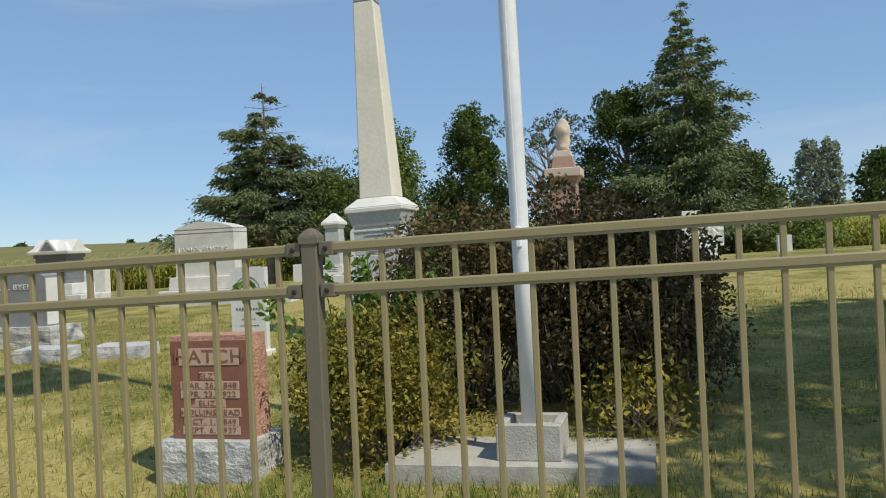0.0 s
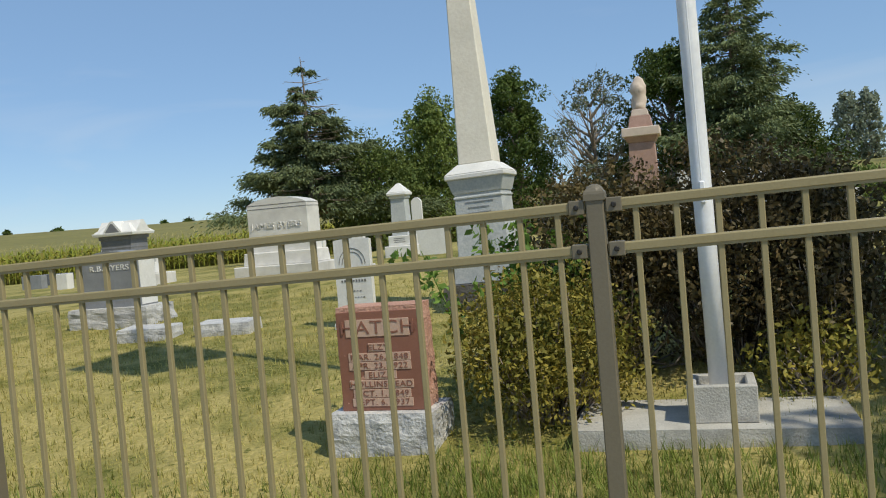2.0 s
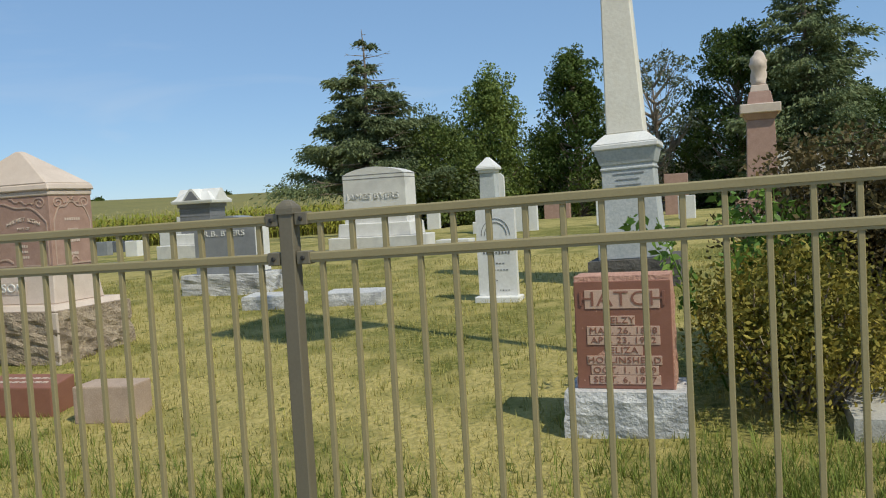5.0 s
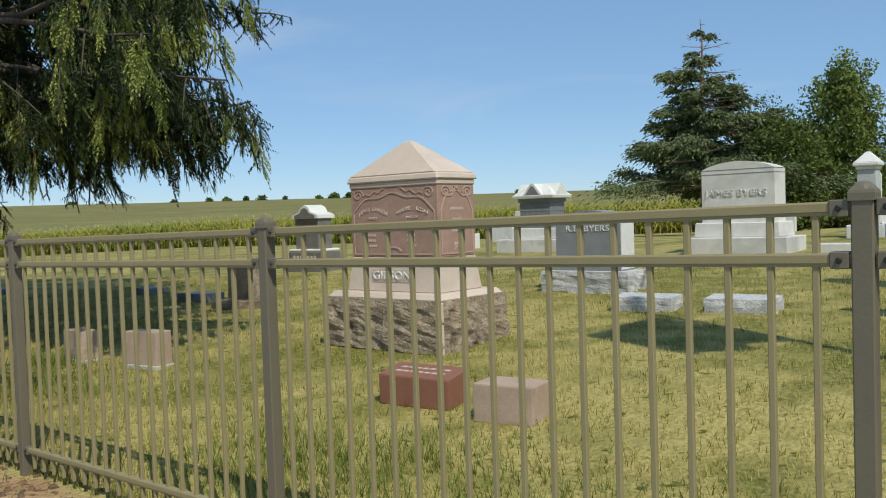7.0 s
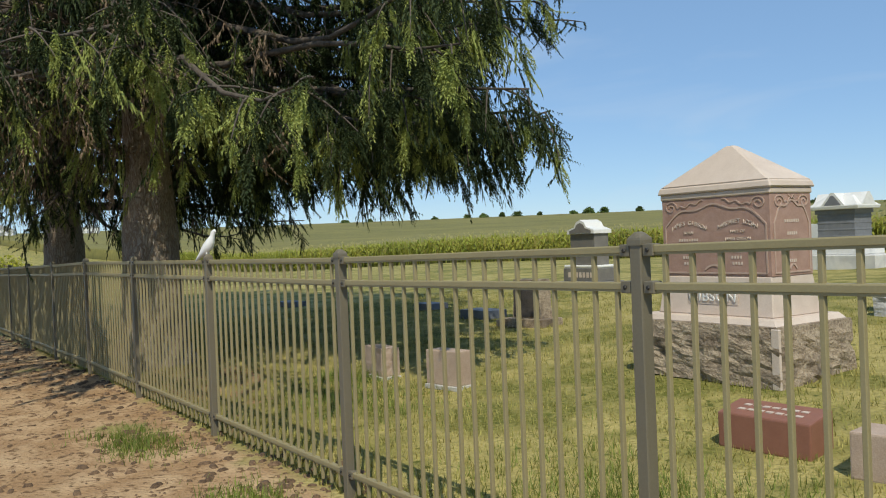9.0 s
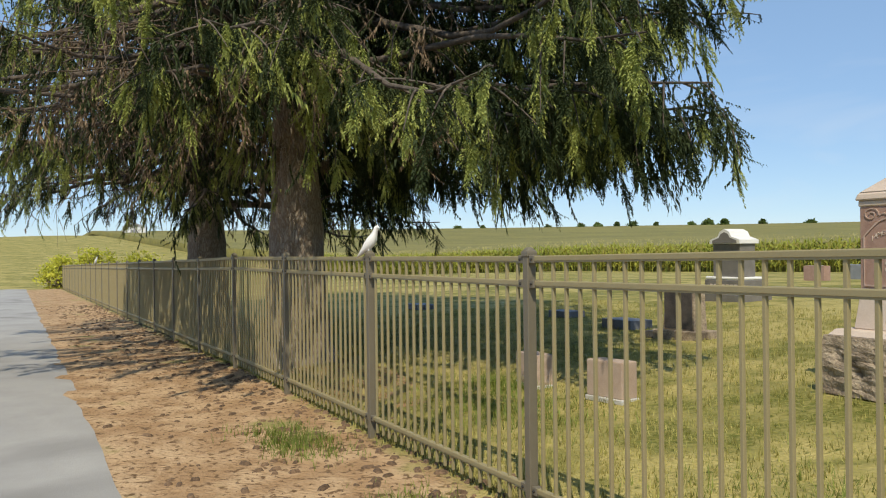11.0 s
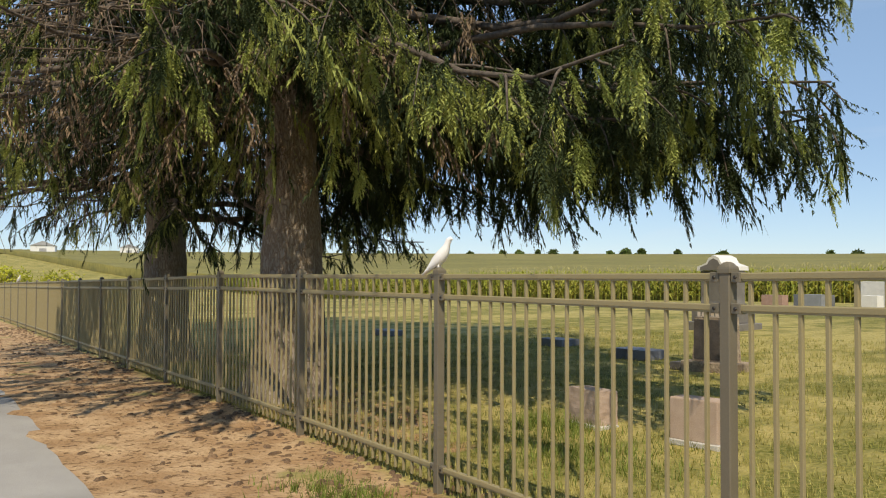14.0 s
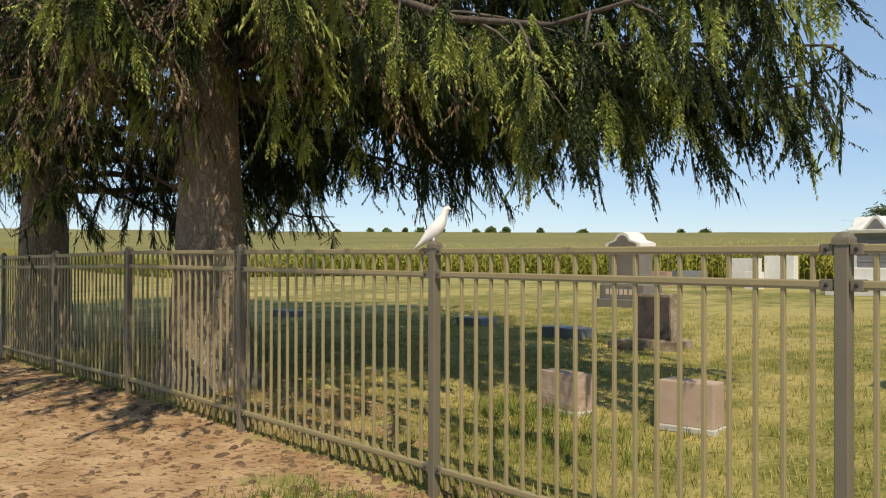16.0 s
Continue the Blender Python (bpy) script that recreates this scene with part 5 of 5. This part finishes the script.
spruce_2 = spruce_thing(-20.15, 0.68, spruce_b, "old spruce with a dark trunk and weeping branches")
spruce_c = big_spruce(21, R=5.0, H=12.0, dense=0.55)
spruce_3 = spruce_thing(8.8, 1.6, spruce_c, "old spruce shading the lawn beside the shrubs")


def leaf_cloud(rng, centers, radii, n, size, flat=1.0):
    """Leaf quads scattered on the shells of many small clumps."""
    pick = rng.integers(0, len(centers), n)
    d = rng.normal(size=(n, 3))
    d /= np.linalg.norm(d, axis=1)[:, None]
    r = radii[pick] * (0.55 + 0.5 * rng.random(n) ** 0.6)
    p = centers[pick] + d * r[:, None] * np.array([1, 1, flat])
    a = rng.normal(size=(n, 3))
    a /= np.linalg.norm(a, axis=1)[:, None]
    b = np.cross(a, rng.normal(size=(n, 3)))
    b /= np.linalg.norm(b, axis=1)[:, None]
    s = size * (0.6 + 0.8 * rng.random(n))[:, None]
    V = np.stack([p - a * s, p - b * s * 0.5, p + a * s, p + b * s * 0.5], 1).reshape(-1, 3)
    return V, np.arange(len(V)).reshape(-1, 4)


def broad_tree(x, y, h, hw, material, label, seed, n=7000, low=0.12, size=0.11, pointed=0.5, name="broadleaf_tree", sparse=False):
    rng = np.random.default_rng(seed)
    t = thing(name, x, y, ground_z(x, y), label, "tree")
    wood = Pile()
    s = np.linspace(0, 1, 8)
    v, f = tube(np.stack([0.1 * np.sin(s * 4), 0.1 * np.cos(s * 3), s * h * 0.9 - 0.1], 1), np.linspace(0.028 * h, 0.02, 8), 10)
    raw("trunk", v, f, M_BARK, t, smooth=True)
    C, Rr = [], []
    nb = 46 if sparse else 105
    for k in range(nb):
        u = low + (0.97 - low) * ((k + rng.random()) / nb)
        w = (u - low) / (1 - low)
        if pointed > 0.8:
            prof = min(1.0, 0.78 + 0.9 * w) * (1 - w) ** 0.62
        else:
            prof = math.sin(math.pi * min(1.0, 0.20 + 0.79 * w)) ** 0.6
        rad = hw * max(0.06, prof) * (0.35 + 0.55 * rng.random() ** 0.6)
        a = k * 2.4 + rng.normal() * 0.3
        e = np.array([math.cos(a) * rad, math.sin(a) * rad, u * h + rng.normal() * 0.15])
        b = np.array([0, 0, max(0.1, u * h - rad * 0.9)])
        mid = (b + e) / 2 + np.array([0, 0, -0.1 * rad]) + rng.normal(size=3) * 0.08
        v, f = tube(np.array([b, mid, e]), [0.03 * hw, 0.018 * hw, 0.006], 5)
        wood.add(v, f)
        if sparse:
            for q in range(5):
                e2 = e + rng.normal(size=3) * 0.35 * np.array([1, 1, 1.2]) + np.array([0, 0, 0.3])
                v, f = tube(np.array([mid, (mid + e2) / 2 + rng.normal(size=3) * 0.1, e2]), [0.02, 0.012, 0.005], 4)
                wood.add(v, f)
        for q in range(3 if not sparse else 1):
            C.append(e + rng.normal(size=3) * 0.12 * hw * np.array([1, 1, 0.8]))
            Rr.append((0.11 + 0.11 * rng.random()) * hw if not sparse else 0.35 + 0.25 * rng.random())
    tagged(raw("branchwork", *wood.arrays(), M_TWIG if sparse else M_BARK, t), kind="stuff")
    raw("crown", *leaf_cloud(rng, np.array(C), np.array(Rr), n, size), material, t)
    return t


def layered_conifer(x, y, h, outline, label, seed, branches=170, material=M_NEEDLEDK, clump=70, bare_top=0.0, thin=0.0, clear=0.1):
    """A spire of uneven, drooping boughs; outline gives the half-width at heights below the tip."""
    rng = np.random.default_rng(seed)
    t = thing("spruce_tree", x, y, ground_z(x, y), label, "tree")
    zt = np.linspace(-0.1, h, 10)
    v, f = tube(np.stack([0.05 * np.sin(zt), 0.05 * np.cos(zt * 0.7), zt], 1), np.linspace(0.024 * h, 0.015, 10), 10)
    raw("trunk", v, f, M_BARK, t, smooth=True)
    wood, P, N = Pile(), [], []
    down, half = zip(*outline)
    for k in range(branches):
        z = h * (1 - ((k + rng.random()) / branches) ** 0.62 * (1 - clear))
        a = k * 2.39996 + rng.normal() * 0.4
        W = float(np.interp(h - z, down, half))
        tier = 0.86 + 0.75 * noise.noise((math.cos(a) * 1.1 + seed, math.sin(a) * 1.1, z * 1.15))
        L = max(0.15, W * tier * (0.66 + 0.40 * rng.random()))
        d = np.array([math.cos(a), math.sin(a), 0])
        side = np.array([-d[1], d[0], 0])
        s = np.linspace(0, 1, 6)
        drop = 0.10 + 0.22 * rng.random()
        B = np.array([0, 0, z])[None] + d[None] * (L * s)[:, None] + np.array([0, 0, 1.0])[None] * (0.12 * L * s - drop * L * s ** 1.5 + 0.14 * L * s ** 4)[:, None] + side[None] * (0.06 * L * np.sin(s * 4 + k))[:, None]
        v, f = tube(B, np.linspace(0.012 + 0.012 * L, 0.005, 6), 4)
        wood.add(v, f)
        dry = h - z < bare_top and rng.random() < 0.6 or rng.random() < thin
        if dry:
            for q in range(5):
                w = 0.35 + 0.6 * rng.random()
                b = np.array([np.interp(w, s, B[:, c]) for c in range(3)])
                e = b + d * 0.2 * L + side * rng.normal() * 0.22 * L + np.array([0, 0, 0.05 * rng.normal()])
                v, f = tube(np.array([b, (b + e) / 2, e]), [0.010, 0.007, 0.004], 4)
                wood.add(v, f)
            continue
        for q in range(max(3, int(3 + L * 3.2))):
            w = 0.25 + 0.75 * rng.random() ** 0.8
            c = np.array([np.interp(w, s, B[:, i]) for i in range(3)]) + side * rng.normal() * 0.20 * L * (1.15 - w)
            size = (0.09 + 0.055 * L) * (0.6 + 0.7 * rng.random())
            m = int(clump * (0.5 + size))
            o = rng.normal(size=(m, 3)) * np.array([1.0, 1.0, 0.34]) * size
            o[:, 2] -= np.abs(o[:, 0] * o[:, 1]) * 0.5 / size + np.abs(rng.normal(size=m)) * 0.10 * size
            P.append(c + o)
            N.append(d[None] * 0.7 + o / size * 0.4 + np.array([0, 0, -0.35])[None] + rng.normal(size=(m, 3)) * 0.4)
    P, N = np.concatenate(P), np.concatenate(N)
    N /= np.linalg.norm(N, axis=1)[:, None]
    b = np.cross(N, rng.normal(size=N.shape))
    b /= np.linalg.norm(b, axis=1)[:, None]
    s = (0.06 + 0.08 * rng.random(len(P)))[:, None]
    V = np.stack([P - N * s, P - b * s * 0.32, P + N * s, P + b * s * 0.32], 1).reshape(-1, 3)
    tagged(raw("branchwork", *wood.arrays(), M_BARK, t), kind="stuff")
    raw("crown", V, np.arange(len(V)).reshape(-1, 4), material, t)
    return t


layered_conifer(-17.7, 36, 9.9, ((0, 0.12), (0.8, 0.6), (1.6, 1.5), (3.0, 2.1), (4.4, 2.6), (6.0, 3.9), (7.4, 4.5), (9.9, 3.8)),
                "tall dark spruce with open tiers and a thin bare top", 1, 135, clump=105, bare_top=2.6, thin=0.22, clear=0.21)
layered_conifer(2.35, 40, 12.3, ((0, 0.1), (1.0, 0.7), (2.4, 1.4), (4.5, 2.3), (7.0, 3.2), (12.3, 4.0)),
                "tall dense dark green spruce with a pointed top", 2, 230, clump=52)
broad_tree(-15.1, 38.5, 5.3, 3.0, M_LEAFOLIVE, "low dense rounded olive-green tree", 11, 30000, 0.02, 0.085)
broad_tree(-12.9, 41, 7.6, 2.9, M_LEAFOLIVE, "dense pointed olive-green cedar tree", 12, 30000, 0.02, 0.085, pointed=1.0)
broad_tree(-8.6, 42, 8.6, 2.7, M_LEAFMID, "dense dark green upright tree", 13, 30000, 0.02, 0.085, pointed=1.0)
broad_tree(-4.6, 42.5, 7.6, 3.2, M_LEAFGRAY, "thin-leaved tree with bare gray branches showing", 14, 5200, 0.15, 0.09, sparse=True)
broad_tree(-0.6, 42, 8.8, 3.0, M_LEAFMID, "dark green broadleaf tree with a dense crown", 15, 30000, 0.02, 0.085)
broad_tree(4.7, 42, 5.2, 2.6, M_LEAFMID, "low dark green broadleaf tree", 16, 14000, 0.0, 0.09)
broad_tree(-10.6, 44, 5.0, 2.2, M_LEAFMID, "low dense green tree in the row", 26, 8000, 0.0, 0.08)
broad_tree(-2.6, 44.5, 4.6, 2.6, M_LEAFMID, "low dense green tree in the row", 27, 8000, 0.0, 0.08)
broad_tree(1.6, 43, 5.0, 2.6, M_LEAFOLIVE, "low dense olive-green tree in the row", 28, 8000, 0.0, 0.08)
broad_tree(6.0, 44, 3.3, 1.2, M_LEAFAUT, "small tree with yellow autumn leaves", 17, 3000, 0.0)
broad_tree(8.6, 47, 1.7, 2.0, M_LEAFOLIVE, "low olive-green bush at the field edge", 18, 4000, 0.0)
broad_tree(24.5, 150, 13.0, 2.9, M_LEAFHAZE, "tall gray-green poplar tree far off", 19, 4000, 0.0, 0.3)
broad_tree(27.8, 150, 13.0, 2.7, M_LEAFHAZE, "tall gray-green poplar tree far off", 20, 4000, 0.0, 0.3)
broad_tree(29.0, 120, 9.0, 4.2, M_LEAFMID, "dark green broadleaf tree far off", 21, 4500, 0.0, 0.3)
broad_tree(38.0, 120, 9.0, 4.5, M_LEAFMID, "dark green broadleaf tree far off", 22, 4500, 0.0, 0.3)


# trees and sheds along the skyline
def far_tree(deg, r, h, w, seed):
    a = radians(deg)
    broad_tree(-4 - r * math.sin(a), -2.5 + r * math.cos(a), h * 0.5 + 1.2, w * (0.6 + 0.25 * (seed % 3)), M_LEAFMID, "small dark tree on the skyline of the field", seed, 260, 0.0, 0.9)


for k, (deg, h, w) in enumerate(((45.3, 7, 3.6), (46.3, 8, 3.4), (49.5, 5, 2.6), (43.0, 6, 3.0), (51.0, 6, 3.0), (52.0, 6.5, 3.2), (47.3, 5, 3.0), (62.5, 4, 2.5),
                                 (60.8, 4, 2.4), (54.3, 5, 3.2), (53.2, 5, 2.8), (34.0, 5, 4.0), (32.5, 5, 4.2), (40.2, 4, 3.4), (21.5, 5, 4.2), (56.5, 4, 2.6))):
    far_tree(deg, 500, h, w, 40 + k)


def shed(x, y, w, d, h, label, rz=0):
    s = thing("farm_shed", x, y, ground_z(x, y), label, "shed", "", rz)
    part("wall", box(w, d, h, bevel=0.02), M_BUILD, s)
    part("roof", extruded([(-w / 2 - 0.3, h), (w / 2 + 0.3, h), (0, h + w * 0.2)], d + 0.6), M_ROOF, s, "gray pitched roof")
    part("door", box(w * 0.3, 0.08, h * 0.7, 0, 0, -d / 2 - 0.02, bevel=0.01), M_ROOF, s, "gray sliding door")


shed(19.5, 168, 7, 9, 5.5, "small white farm shed far behind the trees")
shed(-430, 48, 10, 18, 4.4, "long white farm shed on the far field", 80)
shed(-424, 84, 8, 10, 4.2, "small white farm shed on the far field", 75)
broad_tree(-66.5, 2.2, 2.3, 1.7, M_YELLOWGR, "yellow-green bush at the fence end", 60, 3200, 0.0, 0.10, name="bush")
broad_tree(-68.5, 0.3, 2.0, 1.6, M_YELLOWGR, "yellow-green bush at the lane's edge", 61, 2600, 0.0, 0.10, name="bush")
broad_tree(-65.5, 5.2, 1.9, 1.9, M_YELLOWGR, "yellow-green bush behind the fence end", 62, 2600, 0.0, 0.10, name="bush")


def shrub(x, y, rx, ry, h, material, label, seed, n, size, low=0.05, top_bias=0.0):
    rng = np.random.default_rng(seed)
    t = thing("shrub", x, y, ground_z(x, y), label, "shrub")
    stems, C, Rr = Pile(), [], []
    for k in range(110):
        a, q = k * 2.4, math.sqrt((k + 0.5) / 110)
        e = np.array([math.cos(a) * rx * q, math.sin(a) * ry * q, h * (low + (1 - low) * (rng.random() ** 0.5)) * math.sqrt(max(0.2, 1 - 0.62 * q * q))])
        b = np.array([math.cos(a) * rx * q * 0.35, math.sin(a) * ry * q * 0.35, -0.03])
        v, f = tube(np.array([b, (b + e) / 2 + rng.normal(size=3) * 0.04, e]), [0.010, 0.007, 0.003], 4)
        stems.add(v, f)
        C.append(e)
        Rr.append(0.13 + 0.12 * rng.random())
    tagged(raw("stemwork", *stems.arrays(), M_TWIG, t, "thin woody stems"), kind="stuff")
    raw("leaves", *leaf_cloud(rng, np.array(C), np.array(Rr), n, size), material, t)


shrub(0.50, 3.55, 0.88, 0.75, 1.46, M_PURPLE, "dense dark brown-purple leaved shrub behind the flagpole", 70, 30000, 0.021)
shrub(-0.35, 3.4, 0.62, 0.60, 1.38, M_PURPLE, "dense dark brown-purple leaved shrub behind the flagpole", 71, 14000, 0.021)
shrub(1.08, 3.25, 0.42, 0.55, 1.24, M_PURPLE, "dense dark brown-purple leaved shrub behind the flagpole", 72, 9000, 0.021)
shrub(-0.63, 2.42, 0.48, 0.42, 0.82, M_SHRUB, "low yellow-green shrub with bronze leaf tips", 73, 15000, 0.018)
shrub(0.95, 2.75, 0.30, 0.18, 0.34, M_SHRUB, "low yellow-green shrub with bronze leaf tips", 74, 1800, 0.022)


def shoots():
    rng = np.random.default_rng(80)
    t = thing("sapling", -0.78, 2.75, ground_z(-0.78, 2.75), "leafy bright green saplings growing through the shrub", "sapling")
    C, Rr = [], []
    for k in range(9):
        e = np.array([rng.normal() * 0.24, rng.normal() * 0.18, 0.85 + 0.42 * rng.random()])
        b = e * np.array([0.4, 0.4, 0]) + np.array([0, 0, -0.03])
        raw("stem", *tube(np.array([b, (b + e) / 2, e]), [0.008, 0.006, 0.003], 4), M_VINE, t)
        for q in range(7):
            w = 0.45 + 0.55 * q / 6
            C.append(b + (e - b) * w + rng.normal(size=3) * 0.04)
            Rr.append(0.075)
    raw("leaves", *leaf_cloud(rng, np.array(C), np.array(Rr), 1300, 0.032), M_VINE, t)


shoots()


# ---- dove ornaments on the posts ----
def dove(x):
    bm = bmesh.new()
    rings = []
    spine = [(-0.155, -0.02, 0.012, 0.006), (-0.12, 0.005, 0.026, 0.010), (-0.075, 0.045, 0.034, 0.024), (-0.03, 0.085, 0.042, 0.042), (0.015, 0.125, 0.046, 0.050),
             (0.045, 0.165, 0.040, 0.042), (0.062, 0.20, 0.027, 0.028), (0.072, 0.228, 0.022, 0.023), (0.083, 0.25, 0.023, 0.024), (0.098, 0.262, 0.016, 0.016), (0.118, 0.252, 0.004, 0.004)]
    for k, (px, pz, ry, rz) in enumerate(spine):
        q = spine[min(k + 1, len(spine) - 1)]
        p = spine[max(k - 1, 0)]
        a = math.atan2(q[1] - p[1], q[0] - p[0])
        rings.append([bm.verts.new((px - math.sin(a) * rz * math.sin(2 * math.pi * i / 12), ry * math.cos(2 * math.pi * i / 12), pz + math.cos(a) * rz * math.sin(2 * math.pi * i / 12))) for i in range(12)])
    for a, b in zip(rings, rings[1:]):
        for i in range(12):
            j = (i + 1) % 12
            bm.faces.new((a[i], a[j], b[j], b[i]))
    bm.faces.new(rings[0][::-1])
    bm.faces.new(rings[-1])
    for sy in (-0.015, 0.015):
        r = bmesh.ops.create_cube(bm, size=1)
        for v in r["verts"]:
            v.co = Vector((0.0 + v.co.x * 0.012, sy + v.co.y * 0.010, 0.045 + v.co.z * 0.09))
    ob = part("dove_ornament", bm, M_BIRD, None, smooth=True)
    ob.location = (x, 0, fence_z(x) + H_POST - 0.003)
    ob.rotation_euler.z = radians(28)
    ob.scale = (0.89, 0.89, 0.89)
    tagged(ob, "plain white dove ornament perched on a fence post", "ornament", "dove ornaments")


dove(-PITCH * 4)
dove(-PITCH * 15)


# ---- loose litter, tufts and lawn blades ----
def litter():
    rng = np.random.default_rng(90)
    V, F, n = [], [], 0
    for k in range(3600):
        x = -6.5 - rng.random() ** 1.2 * 30
        y = -0.02 - abs(rng.normal()) * 0.95 if rng.random() < 0.7 else 0.1 + rng.normal() * 0.12
        if y < -1.9:
            continue
        z = ground_z(x, y)
        s = 0.005 + 0.028 * rng.random() ** 3
        a = rng.random() * 3.14
        c, sn = math.cos(a), math.sin(a)
        L, W, Hh = s * (1.0 + 1.2 * rng.random()), s, s * 0.8
        for ux, uy, uz in ((-1, -1, -.2), (1, -.8, -.2), (.9, 1, -.2), (-1, .8, -.2), (-.6, -.5, 1), (.5, -.6, 1), (.6, .5, .9), (-.5, .6, .8)):
            V.append((x + (ux * L * c - uy * W * sn), y + (ux * L * sn + uy * W * c), z + uz * Hh))
        for q in ((0, 1, 5, 4), (1, 2, 6, 5), (2, 3, 7, 6), (3, 0, 4, 7), (4, 5, 6, 7)):
            F.append([n + i for i in q])
        n += 8
    tagged(raw("bark_litter", V, F, M_LITTER), "brown bark chips and cones strewn on the dirt", "litter", kind="stuff")


litter()


def blades():
    rng = np.random.default_rng(91)
    pts = []
    for k in range(42000):
        x = -20 + 24 * rng.random()
        y = 0.05 + 9.5 * rng.random() ** 1.9
        pts.append((x, y, 0.035 + 0.03 * rng.random()))
    lawn = len(pts)
    for cxx, cyy, sd, m, hh in ((-9.9, -0.62, 0.36, 380, 0.08), (-7.6, -0.5, 0.3, 300, 0.08), (-0.9, 1.3, 0.5, 700, 0.10), (-3.2, 0.9, 0.6, 500, 0.09), (-5.6, 0.9, 0.75, 1200, 0.09),
                                (-9.8, 1.3, 0.6, 500, 0.10), (-10.8, 1.8, 0.3, 300, 0.12), (0.3, 1.4, 0.7, 900, 0.10)):
        for k in range(m):
            pts.append((cxx + rng.normal() * sd, cyy + rng.normal() * sd * 0.5, hh * (0.5 + 0.7 * rng.random())))
    V = []
    for x, y, h in pts:
        z = ground_z(x, y)
        for b in range(3):
            a = rng.random() * 6.283
            c, s = math.cos(a), math.sin(a)
            ox, oy = rng.normal() * 0.025, rng.normal() * 0.025
            l = h * (0.25 + 0.7 * rng.random())
            V += [(x + ox - s * 0.004, y + oy + c * 0.004, z - 0.01), (x + ox + s * 0.004, y + oy - c * 0.004, z - 0.01), (x + ox + c * l, y + oy + s * l, z + h)]
    for nm, part_v, m, label in (("grass", V[:lawn * 9], M_GRASSBL, "short dry yellow-green lawn grass"), ("green_grass", V[lawn * 9:], M_GREENBL, "longer green grass tufts beside the fence")):
        tagged(raw(nm, part_v, np.arange(len(part_v)).reshape(-1, 3), m), label, "grass", kind="stuff")


blades()
